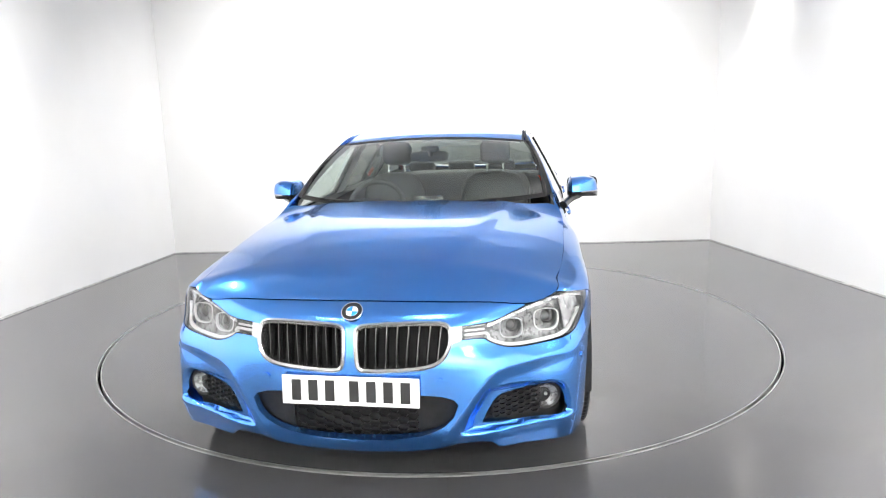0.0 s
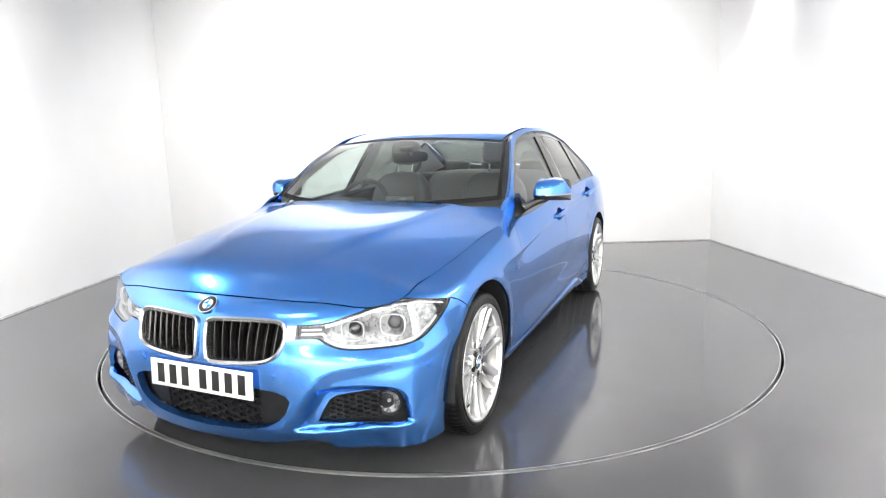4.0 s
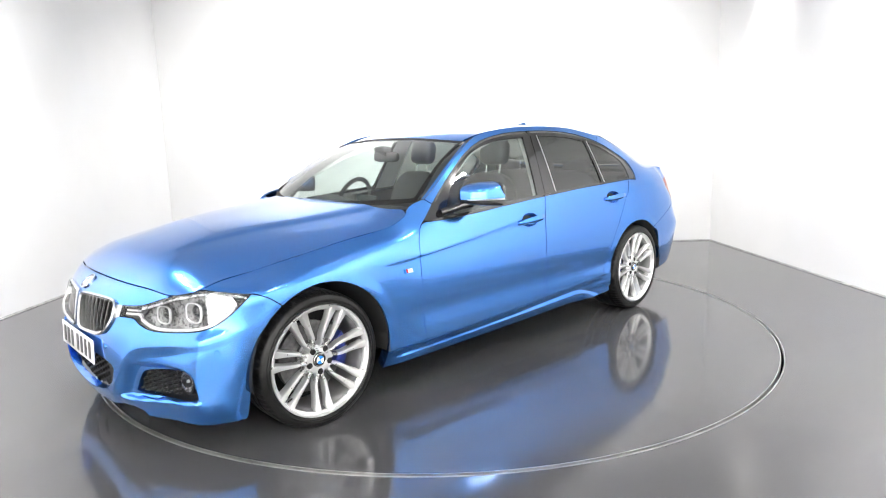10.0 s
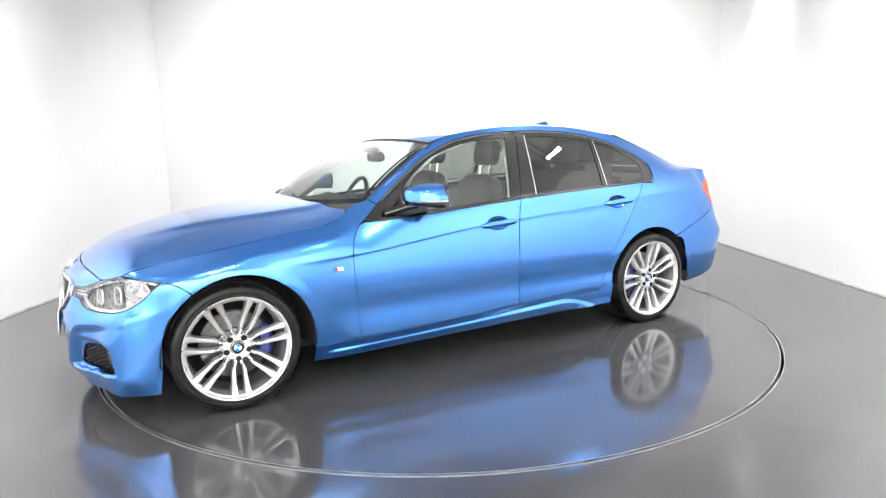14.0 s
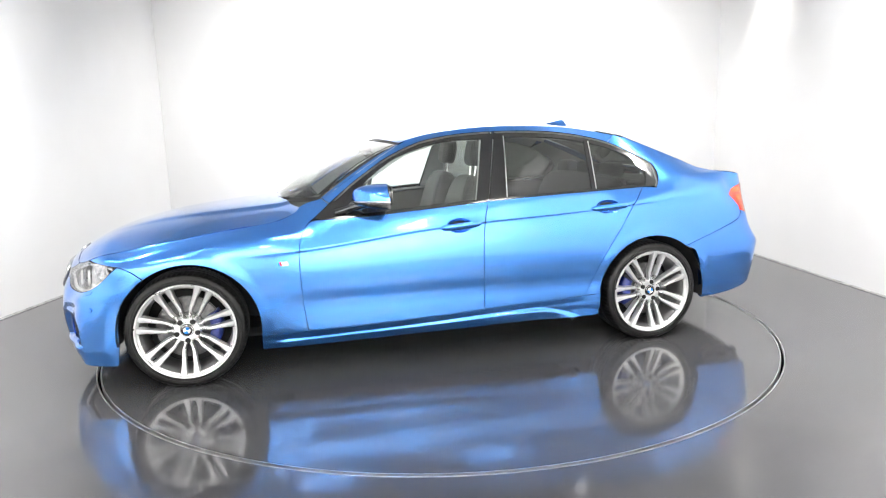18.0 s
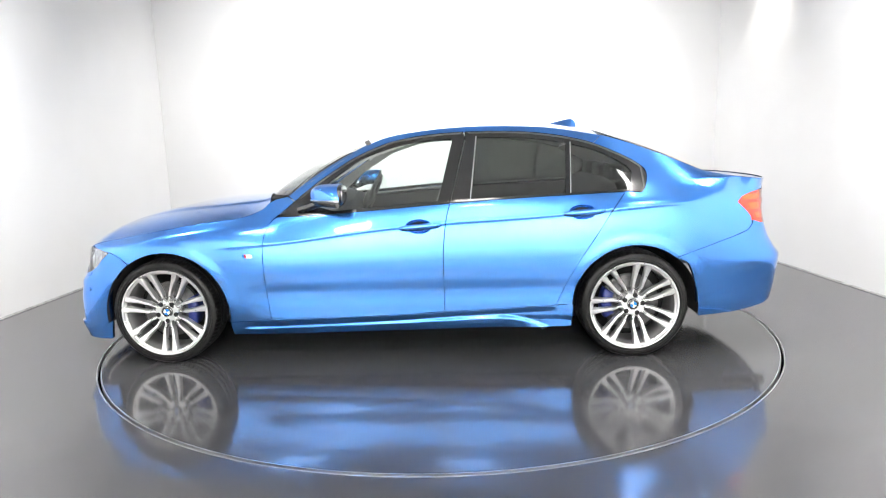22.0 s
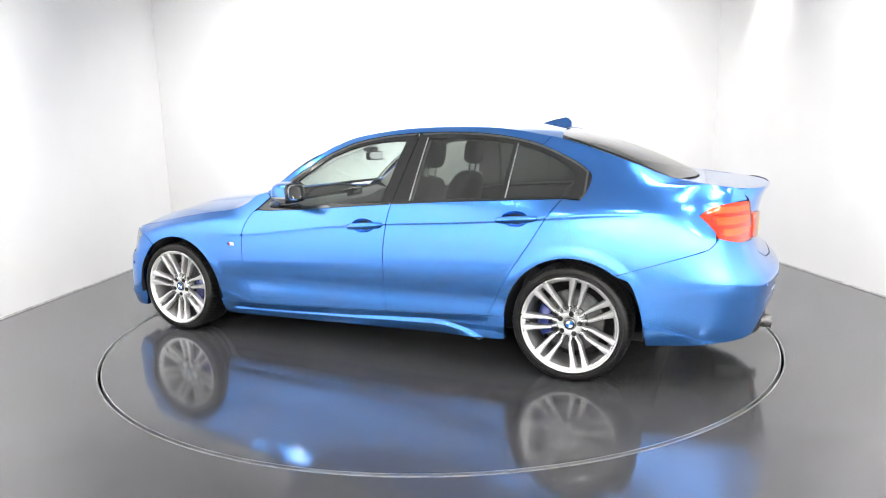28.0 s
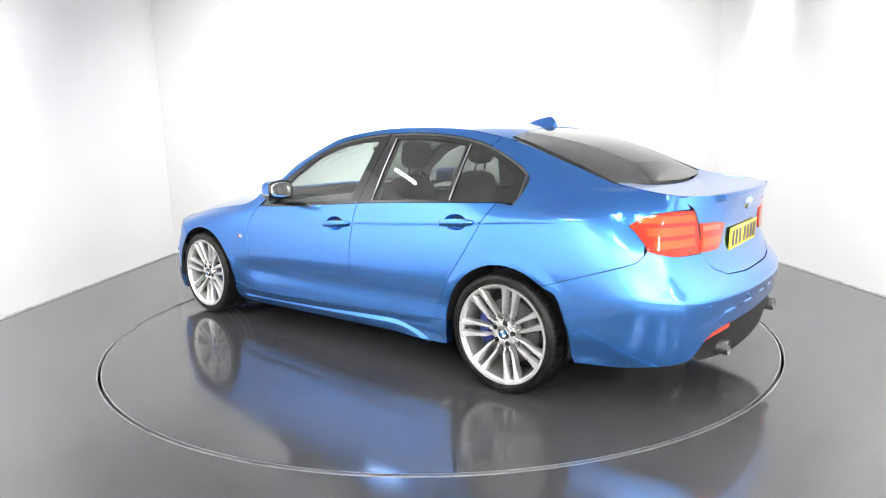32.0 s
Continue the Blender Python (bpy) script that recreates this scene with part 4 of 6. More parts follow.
def arch_liner(cx, cz, s):
    bm = bmesh.new()
    rows = []
    for y in (0.50, 0.66, 0.80, 0.868, 0.902):
        rows.append([bm.verts.new((cx + 0.3745 * math.cos(radians(a)), s * y, cz + 0.3745 * math.sin(radians(a)))) for a in range(-8, 189, 4)])
    for p, q in zip(rows, rows[1:]):
        for i in range(len(p) - 1):
            bm.faces.new((p[i], p[i + 1], q[i + 1], q[i]))
    c = bm.verts.new((cx, s * 0.50, cz))
    for i in range(len(rows[0]) - 1):
        bm.faces.new((rows[0][i], rows[0][i + 1], c))
    part("arch_liner", bm, M_DARKGAP, car, "black felt wheel-arch liner")


for s_ in (1, -1):
    arch_liner(*ARCH_F, s_)
    arch_liner(*ARCH_R, s_)

# ---- front end ----
LOW_HALF = [(0.0, 0.398), (0.25, 0.398), (0.335, 0.392), (0.380, 0.378), (0.395, 0.358), (0.378, 0.310), (0.345, 0.275), (0.30, 0.250), (0.25, 0.234), (0.15, 0.218), (0.0, 0.212)]
KID = smooth_line([(0.016, 0.575), (0.018, 0.630), (0.036, 0.650), (0.085, 0.656), (0.21, 0.659), (0.325, 0.656), (0.362, 0.641), (0.373, 0.605), (0.367, 0.560), (0.338, 0.517), (0.275, 0.494), (0.16, 0.483), (0.060, 0.480), (0.027, 0.494), (0.018, 0.532), (0.016, 0.575)], 4)[:-1]
FOG = smooth_line([(0.474, 0.268), (0.500, 0.322), (0.534, 0.366), (0.60, 0.380), (0.68, 0.386), (0.742, 0.383), (0.766, 0.352), (0.777, 0.305), (0.775, 0.270), (0.66, 0.262), (0.56, 0.260), (0.474, 0.268)], 4)[:-1]
# the fold that runs in from the wing under the headlight, then down round the middle opening
FOLD = np.array(smooth_line([(1.02, 0.562), (0.95, 0.555), (0.867, 0.545), (0.795, 0.531), (0.70, 0.508), (0.635, 0.494), (0.565, 0.484), (0.513, 0.464), (0.477, 0.425), (0.448, 0.385), (0.418, 0.340), (0.390, 0.296), (0.35, 0.236), (0.31, 0.20)], 5))


def fold_distance(a, z):
    """How far a point lies from the fold, above and inside it counted as positive."""
    best, sign = np.full(a.shape, 1e9), np.ones(a.shape)
    for (px, pz), (qx, qz) in zip(FOLD, FOLD[1:]):
        dx, dz = qx - px, qz - pz
        k = np.clip(((a - px) * dx + (z - pz) * dz) / (dx * dx + dz * dz), 0, 1)
        d = np.hypot(a - px - k * dx, z - pz - k * dz)
        near = d < best
        best = np.where(near, d, best)
        sign = np.where(near, np.where((dx * (z - pz) - dz * (a - px)) < 0, 1.0, -1.0), sign)
    return best * sign


def bump_x(g, z):
    """The bumper's folds: the crease under the headlights, the lower blade, pockets for the fog lamps."""
    a = np.abs(g)
    d = fold_distance(a, z)
    w = ease((0.99 - a) / 0.14) * ease((a - 0.30) / 0.06)
    out = w * np.where(d > 0, 0.005 * np.exp(-np.maximum(d, 0) / 0.035), 0.005 - (0.005 + 0.009 * ease((0.86 - a) / 0.22)) * ease(-d / 0.055))
    top = np.interp(a, [0.44, 0.50, 0.58, 0.72, 0.76], [0.395, 0.408, 0.413, 0.408, 0.395])
    right = np.interp(z, [0.25, 0.30, 0.36, 0.41], [0.800, 0.795, 0.782, 0.755])
    pocket = ease((a - np.interp(z, [0.24, 0.30, 0.36, 0.42], [0.40, 0.42, 0.455, 0.49])) / 0.04) * ease((right - a) / 0.022) * ease((top - z) / 0.022)
    blade = 0.236 + 0.026 * np.clip((a - 0.48) / 0.30, 0, 1)
    out -= 0.024 * pocket * ease((z - blade) / 0.014)
    out += 0.009 * np.exp(-((z - blade + 0.004) / np.where(z > blade - 0.004, 0.008, 0.030)) ** 2) * ease((a - 0.37) / 0.05) * ease((0.815 - a) / 0.03)
    return out


def nose_skin(g, z):
    p = nose(g, z)
    a = np.abs(g)
    turn = np.clip((a - 0.6) / 0.35, 0, 1) * 1.1
    d = bump_x(g, z)
    p[:, 0] += d * np.cos(turn)
    p[:, 1] += np.sign(g) * d * np.sin(turn)
    return p


def mir(poly):
    return [(-a, b) for a, b in poly]


front_half = [(y, z - 0.001) for y, x, z in SEAM if y < 0.64] + [p for p in HL_TOP if p[0] < 0.64][::-1] + HL_LOW + girth_at(NOSE_X, [(1.724, 0.695), (1.706, 0.690), (1.68, 0.680), (1.655, 0.667), (1.625, 0.645), (1.60, 0.624)])
front_half += [(0.998, z) for z in (0.58, 0.5, 0.4, 0.3, 0.2)] + [(0.998, 0.152), (0.86, 0.153), (0.76, 0.156), (0.60, 0.159), (0.535, 0.160), (0.515, 0.185), (0.47, 0.197), (0.40, 0.194), (0.3, 0.172), (0.2, 0.160), (0.1, 0.156), (0.0, 0.155)]
full = [(g, z) for z, g in sym([(b, a) for a, b in front_half])]
low_full = LOW_HALF + [(-a, b) for a, b in LOW_HALF[::-1][1:-1]]
bumper_f = panel("front_bumper", inset(full, 0.002), nose_skin, (0.009, 0.008), M_PAINT, car, gap=0.0, thick=0.03, holes=[KID, mir(KID), low_full, FOG, mir(FOG)])
bumper_f["label"] = "blue front bumper with sculpted lower openings"


def nose_at(g, z, off=0.0):
    a = np.array([g, g + 0.002, g - 0.002, g, g])
    b = np.array([z, z, z, z + 0.002, z - 0.002])
    p = nose(a, b)
    n = np.cross(p[1] - p[2], p[3] - p[4])
    n /= np.linalg.norm(n)
    return Vector(p[0] + n * off), Vector(n)


def tail_at(g, z, off=0.0):
    a = np.array([g, g + 0.002, g - 0.002, g, g])
    b = np.array([z, z, z, z + 0.002, z - 0.002])
    p = tail(a, b)
    n = -np.cross(p[1] - p[2], p[3] - p[4])
    n /= np.linalg.norm(n)
    return Vector(p[0] + n * off), Vector(n)


def ring_strip(poly, width, surf_at, depth, proud, outwards=1.0):
    """A rounded frame along a closed outline on a surface: outer edge flush, crown proud, inner edge sunk by depth."""
    n = len(poly)
    c = np.mean(poly, 0)
    bm = bmesh.new()
    rings = []
    inner_p = inset(poly, width) if outwards > 0 else inset(poly, -width)
    mid = inset(poly, width * 0.45)
    for i in range(n):
        o, m_, q = poly[i], mid[i], inner_p[i]
        rings.append([bm.verts.new(surf_at(*o, -0.004)[0]), bm.verts.new(surf_at(*o, proud * 0.7)[0]), bm.verts.new(surf_at(*m_, proud)[0]),
                      bm.verts.new(surf_at(*q, proud * 0.5)[0]), bm.verts.new(surf_at(*q, -depth)[0])])
    for i in range(n):
        a, b = rings[i], rings[(i + 1) % n]
        for k in range(4):
            bm.faces.new((a[k], a[k + 1], b[k + 1], b[k]))
    return bm


def kidney(s):
    k = new("kidney_grille")
    k.parent = car
    poly = KID if s > 0 else mir(KID)
    part("surround", ring_strip(poly, 0.0145, nose_at, 0.035, 0.014), M_SURROUND, k, "bright satin chrome surround")
    ins = inset(KID, 0.012)
    xs, zs = np.array([p[0] for p in ins]), np.array([p[1] for p in ins])
    for i in range(8):
        g = 0.055 + i * 0.0390
        zz = []
        for j in range(len(ins)):
            p, q = ins[j], ins[(j + 1) % len(ins)]
            if (p[0] - g) * (q[0] - g) <= 0 and p[0] != q[0]:
                zz.append(p[1] + (q[1] - p[1]) * (g - p[0]) / (q[0] - p[0]))
        if len(zz) < 2:
            continue
        z0, z1 = min(zz), max(zz)
        bm = bmesh.new()
        rows = []
        for t in np.linspace(0, 1, 7):
            z = z0 + (z1 - z0) * t
            sink = 0.004 + 0.010 * (1 - t)
            row = []
            for dg, off in ((-0.006, -0.05), (-0.0055, -0.008 - sink), (-0.0014, -sink), (0.0014, -sink), (0.0055, -0.008 - sink), (0.006, -0.05)):
                row.append(bm.verts.new(nose_at(s * (g + dg + 0.010 * (t - 0.5) * (1 if g > 0.2 else 0.4)), z, off)[0]))
            rows.append(row)
        for a, b in zip(rows, rows[1:]):
            for j in range(5):
                bm.faces.new((a[j], a[j + 1], b[j + 1], b[j]))
        bm.faces.new(rows[-1])
        bm.faces.new(rows[0])
        part("slat", bm, M_GLOSSBLACK, k)
    bars = bmesh.new()
    for z in np.arange(0.492, 0.652, 0.011):
        gs = [p for p in np.linspace(0.030, 0.360, 12)]
        up = [bars.verts.new(nose_at(s * g, z + 0.002, -0.052)[0]) for g in gs]
        lo = [bars.verts.new(nose_at(s * g, z - 0.002, -0.052)[0]) for g in gs]
        for a in range(len(gs) - 1):
            bars.faces.new((up[a], up[a + 1], lo[a + 1], lo[a]))
    part("radiator_core", bars, M_BLACK, k, "dark finned radiator core")
    # bright end piece that reaches to the headlight
    end = [(s * a, b) for a, b in ((0.368, 0.636), (0.404, 0.637), (0.404, 0.590), (0.368, 0.578), (0.373, 0.605))]
    panel("end_piece", end, nose, (0.02, 0.02), M_SURROUND, k, "bright end piece", lift=0.003, gap=0.0)


kidney(1)
kidney(-1)


def hex_mesh(poly, surf, lift, cell, material, parent, squash=0.62, w=0.0032):
    """An open honeycomb net inside an outline."""
    pa = np.array(poly)
    bm = bmesh.new()

    def inside(p):
        c = False
        for i in range(len(poly)):
            a, b = poly[i], poly[i - 1]
            if (a[1] > p[1]) != (b[1] > p[1]) and p[0] < (b[0] - a[0]) * (p[1] - a[1]) / (b[1] - a[1]) + a[0]:
                c = not c
        return c

    def put(p, q):
        if not (inside(p) and inside(q)):
            return
        d = np.array(q) - np.array(p)
        n = np.array([-d[1], d[0]]) / np.linalg.norm(d) * w
        pts = [np.array(p) + n, np.array(q) + n, np.array(q) - n, np.array(p) - n]
        f = surf(np.array([x[0] for x in pts]), np.array([x[1] for x in pts]))
        sx = np.sign(f[0, 0])
        top = [bm.verts.new((v[0] + sx * lift, v[1], v[2])) for v in f]
        low = [bm.verts.new((v[0] + sx * (lift - 0.012), v[1], v[2])) for v in f]
        bm.faces.new(top)
        for i in range(4):
            bm.faces.new((top[i], low[i], low[(i + 1) % 4], top[(i + 1) % 4]))

    r = cell
    hx, hz = r * 1.5, r * 2 * squash
    i = 0
    x = pa[:, 0].min()
    while x < pa[:, 0].max() + r:
        z = pa[:, 1].min() - (hz / 2 if i % 2 else 0)
        while z < pa[:, 1].max() + hz:
            c = [(x + r * 0.95 * math.cos(radians(60 * k)) * 1.05, z + r * squash * math.sin(radians(60 * k)) * 1.15) for k in range(6)]
            for k in range(3):
                put(c[k], c[k + 1])
            z += hz
        x += hx
        i += 1
    return part("honeycomb", bm, material, parent, "black honeycomb mesh", smooth=False)


mesh_poly = [(-0.25, 0.39), (0.25, 0.39), (0.25, 0.222), (0.1, 0.214), (-0.1, 0.214), (-0.25, 0.222)]
hex_mesh(mesh_poly, nose, -0.045, 0.024, M_BLACK, bumper_f)
for s_ in (1, -1):
    side_duct = [(s_ * a, b) for a, b in ((0.25, 0.395), (0.335, 0.39), (0.392, 0.36), (0.375, 0.305), (0.34, 0.272), (0.25, 0.235))]
    panel("duct_cover", side_duct, nose, (0.03, 0.03), M_BLACK, bumper_f, "black duct cover", lift=-0.04, gap=-0.004)
    fpoly = [(s_ * a, b) for a, b in ((0.478, 0.268), (0.503, 0.318), (0.535, 0.362), (0.60, 0.376), (0.69, 0.382), (0.69, 0.265))]
    hex_mesh(fpoly, nose, -0.040, 0.016, M_BLACK, bumper_f, 0.6, 0.0028)
    panel("fog_backing", [(s_ * a, b) for a, b in FOG], nose, (0.03, 0.03), M_BLACK, bumper_f, "black fog-lamp insert", lift=-0.058, gap=-0.004)
    fl = new("fog_lamp")
    fl.parent = car
    fl.matrix_basis = Matrix.Translation((1.962, s_ * 0.712, 0.333)) @ Euler((0, 0, radians(s_ * 12))).to_matrix().to_4x4()
    part("bezel", lathe_bm([(0.060, -0.03), (0.060, -0.004), (0.054, 0.004), (0.046, 0.0), (0.044, -0.03)], 32, "X"), M_BLACK, fl, "black bezel")
    part("reflector", lathe_bm([(0.0, -0.018), (0.02, -0.012), (0.036, -0.004), (0.045, 0.004)], 32, "X"), M_HOUSING, fl, "bright reflector bowl")
    part("lens", lathe_bm([(0.0, 0.018), (0.02, 0.016), (0.036, 0.011), (0.045, 0.004)], 32, "X"), M_LENS, fl, "clear lens").visible_shadow = False
    part("bulb_shield", lathe_bm([(0.0, 0.000), (0.006, -0.001), (0.008, -0.014)], 16, "X"), M_SATIN, fl)


def number_plate(parent, m, material, label):
    p = new("number_plate")
    p.parent = parent
    p.matrix_basis = m
    p["label"] = label
    part("backing", box_bm(0.006, 0.52, 0.111, None, 0.0025), material, p)
    for i in range(7):
        y = 0.208 - i * 0.064 - (0.028 if i > 3 else 0)
        w = 0.036
        part("character_bar", box_bm(0.002, w, 0.079, pose(0.0036, y + 0.0, 0), 0.0006, 1), M_INK, p, "plain black bar")


number_plate(car, pose(2.190, 0, 0.413, 0, -3, 0), M_WHITEPLATE, "white front number plate with black bars")
for s_ in (1, -1):
    for g_, z_ in ((0.330, 0.452), (0.865, 0.470)):
        p_, n_ = nose_at(s_ * g_, z_, 0.002)
        o_ = part("parking_sensor", lathe_bm([(0.0, 0.003), (0.010, 0.003), (0.012, 0.0), (0.012, -0.01)], 20, "X"), M_PAINT, bumper_f)
        o_.matrix_basis = Matrix.Translation(p_ + n_ * float(bump_x(np.array([g_]), np.array([z_]))[0])) @ n_.to_track_quat("X", "Z").to_matrix().to_4x4()
    wc = [(s_ * a, b) for a, b in ((0.785, 0.540), (0.835, 0.552), (0.835, 0.568), (0.785, 0.556))]
    panel("washer_cover", wc, nose_skin, (0.02, 0.01), M_PAINT, bumper_f, lift=0.0022, gap=0.0, thick=0.004)


def roundel(parent, m, r, name="badge"):
    """A round emblem: bright rim, black band, blue and white quarters."""
    b = new(name)
    b.parent = parent
    b.matrix_basis = m
    b["label"] = "round black, blue and white emblem"
    part("rim", lathe_bm([(r * 0.92, 0.0), (r * 0.93, 0.004), (r, 0.003), (r, -0.004)], 40, "X"), M_CHROME, b)
    part("band", lathe_bm([(r * 0.56, 0.0035), (r * 0.93, 0.0028)], 40, "X"), M_GLOSSBLACK, b)
    part("rim", lathe_bm([(r * 0.52, 0.003), (r * 0.55, 0.0045), (r * 0.58, 0.003)], 40, "X"), M_CHROME, b)
    for k in range(4):
        q = lathe_bm([(0.0, 0.003), (r * 0.53, 0.003)], 8, "X", math.pi / 2)
        bmesh.ops.rotate(q, cent=(0, 0, 0), matrix=Matrix.Rotation(k * math.pi / 2, 3, "X"), verts=q.verts)
        part("quarter", q, M_BADGEBLUE if k % 2 else M_BADGEWHITE, b)
    return b


p_, n_ = nose_at(0.0, 0.690, 0.004)
roundel(car, Matrix.Translation(p_) @ n_.to_track_quat("X", "Z").to_matrix().to_4x4(), 0.041)


def ring_band(outer, width, surf, lift, material, name, parent, label, mirror):
    """A band along an outline, from its edge in by width."""
    ip = inset(outer, width)
    poly = list(outer) + [outer[0]] + [ip[0]] + ip[::-1]
    return panel(name, poly, surf, (0.02, 0.015), material, parent, label, mirror=mirror, lift=lift, gap=0.0, thick=0.025)


for m_ in (False, True):
    s_ = -1 if m_ else 1
    h = new("headlight")
    h.parent = car
    h["label"] = "clear headlight with two white-ringed projectors"
    shape = inset(HL_TOP + HL_LOW[::-1][1:], 0.001)
    panel("housing", shape, nose, (0.03, 0.02), M_HOUSING, h, "silver-grey inner housing", mirror=m_, lift=-0.045, gap=0.002, thick=0.0)
    ring_band(shape, 0.003, nose, -0.004, M_GLOSSBLACK, "edge_seal", h, "black edge seal", m_)
    brow = [p for p in inset(HL_TOP + HL_LOW[::-1][1:], 0.0055)]
    n_top = len(HL_TOP)
    topline = [p for p in brow[:n_top] if p[0] > 0.50]
    panel("brow_strip", topline + [(a, b - 0.013) for a, b in topline[::-1]], nose, (0.03, 0.01), M_FACET, h, "silver brow strip", mirror=m_, lift=-0.016, gap=0.0)
    lowl = [p for p in brow[n_top:] if 0.50 < p[0] < 0.90]
    panel("daylight_strip", lowl + [(a, b + 0.011) for a, b in lowl[::-1]], nose, (0.03, 0.01), M_RINGWHITE, h, "bright lower strip", mirror=m_, lift=-0.018, gap=0.0)
    panel("corner_reflector", [(0.785, 0.580), (0.82, 0.590), (0.865, 0.618), (0.905, 0.652), (0.937, 0.694), (0.87, 0.7105), (0.785, 0.712)], nose, (0.03, 0.02), M_FACET, h, "bright corner reflector", mirror=m_, lift=-0.026, gap=0.0)
    panel("inner_cover", [(0.408, 0.594), (0.455, 0.594), (0.490, 0.590), (0.515, 0.610), (0.530, 0.642), (0.47, 0.634), (0.408, 0.632)], nose, (0.03, 0.02), M_LAMPDARK, h, "dark inner cover", mirror=m_, lift=-0.028, gap=0.0)
    panel("inner_blade", [(0.420, 0.602), (0.492, 0.602), (0.505, 0.590), (0.512, 0.596), (0.498, 0.610), (0.420, 0.610)], nose, (0.03, 0.01), M_RINGWHITE, h, "white light blade", mirror=m_, lift=-0.014, gap=0.0)
    panel("inner_blade", [(0.420, 0.618), (0.490, 0.618), (0.490, 0.625), (0.420, 0.625)], nose, (0.03, 0.01), M_RINGWHITE, h, "white light blade", mirror=m_, lift=-0.014, gap=0.0)
    for g_, z_, r_ in ((0.598, 0.612, 0.046), (0.722, 0.630, 0.051)):
        p_, n_ = nose_at(s_ * g_, z_, -0.034)
        mm = Matrix.Translation(p_) @ Euler((0, radians(-4), radians(s_ * 14))).to_matrix().to_4x4()
        bm_ = bmesh.new()
        rr = []
        for a_ in np.linspace(0, 2 * math.pi, 49)[:-1]:
            c_, sn_ = math.cos(a_), math.sin(a_)
            sq = (abs(c_) ** 3 + abs(sn_ / (0.72 if sn_ > 0 else 1.0)) ** 3) ** (-1 / 3)
            rr.append([bm_.verts.new((x_, r_ * q_ * sq * c_, r_ * q_ * sq * sn_)) for x_, q_ in ((-0.004, 1.0), (0.004, 1.0), (0.006, 0.95), (0.004, 0.89), (-0.006, 0.88))])
        for i_ in range(len(rr)):
            a_, b_ = rr[i_], rr[(i_ + 1) % len(rr)]
            for k_ in range(4):
                bm_.faces.new((a_[k_], a_[k_ + 1], b_[k_ + 1], b_[k_]))
        part("light_ring", bm_, M_RINGWHITE, h, "white ring").matrix_basis = mm
        part("projector", lathe_bm([(r_ * 0.88, -0.012), (r_ * 0.78, -0.018), (r_ * 0.70, -0.012), (r_ * 0.66, -0.014)], 32, "X"), M_LAMPDARK, h, "dark projector shroud").matrix_basis = mm
        part("projector_lens", lathe_bm([(0.0, 0.0), (r_ * 0.3, -0.003), (r_ * 0.52, -0.010), (r_ * 0.62, -0.017)], 32, "X"), M_PROJ, h, "dark glass lens").matrix_basis = mm
    panel("lens", HL_TOP + HL_LOW[::-1][1:], nose, (0.03, 0.02), M_LENS, h, "clear outer lens", mirror=m_, lift=0.0, gap=0.001, thick=0.0).visible_shadow = False

# ---- tail ----
TL_OUT = smooth_line(girth_at(TAIL_X, [(-2.031, 0.913), (-2.068, 0.880), (-2.109, 0.832), (-2.122, 0.808)]) + [(0.805, 0.795), (0.74, 0.781), (0.66, 0.776), (0.571, 0.775)], 4) + smooth_line([(0.571, 0.775), (0.562, 0.82), (0.577, 0.90), (0.601, 0.972)], 4)[1:] + smooth_line([(0.601, 0.972)] + girth_at(TAIL_X, [(-2.19, 0.974), (-2.12, 0.962), (-2.061, 0.938), (-2.031, 0.913)]), 4)[1:-1]
TL_IN = [(0.5695, 0.777), (0.48, 0.774), (0.40, 0.776), (0.372, 0.800), (0.355, 0.850), (0.348, 0.895), (0.43, 0.906), (0.578, 0.914), (0.562, 0.85)]


def tail_light(m_):
    t = new("tail_light")
    t.parent = car
    t["label"] = "red and orange tail light with clear glossy cover"
    panel("lamp_body", TL_OUT, tail, (0.03, 0.02), M_LAMPRED, t, "red lamp body", mirror=m_, lift=-0.007, gap=0.0005, thick=0.03)
    for lo, hi, mt, nm in ((0.925, 0.955, M_LAMPORANGE, "orange strip"), (0.868, 0.905, M_LAMPORANGE, "orange strip"), (0.815, 0.848, M_LAMPORANGE, "orange strip")):
        panel("light_strip", [(0.60, lo), (0.80 + (lo - 0.8) * 0.3, lo), (0.80 + (lo - 0.8) * 0.3, hi), (0.60, hi)], tail, (0.03, 0.02), mt, t, nm, mirror=m_, lift=-0.004, gap=0.0)
    panel("lens", TL_OUT, tail, (0.03, 0.02), M_REDLENS, t, "glossy clear red cover", mirror=m_, lift=0.002, gap=0.0, thick=0.0).visible_shadow = False


tail_light(False)
tail_light(True)
for m_ in (False, True):
    t_ = new("boot_light")
    t_.parent = lid
    t_["label"] = "red inner tail light on the boot lid"
    panel("lamp_body", TL_IN, tail, (0.03, 0.02), M_LAMPRED, t_, "red lamp body", mirror=m_, lift=0.003, gap=0.001, thick=0.02)
    panel("light_strip", [(0.40, 0.870), (0.55, 0.876), (0.55, 0.900), (0.40, 0.892)], tail, (0.03, 0.02), M_LAMPPALE, t_, "pale strip", mirror=m_, lift=0.005, gap=0.0)
    panel("light_strip", [(0.385, 0.80), (0.55, 0.80), (0.55, 0.84), (0.375, 0.84)], tail, (0.03, 0.02), M_LAMPORANGE, t_, "orange strip", mirror=m_, lift=0.005, gap=0.0)
    panel("lens", TL_IN, tail, (0.03, 0.02), M_REDLENS, t_, "glossy red cover", mirror=m_, lift=0.009, gap=0.0, thick=0.0).visible_shadow = False


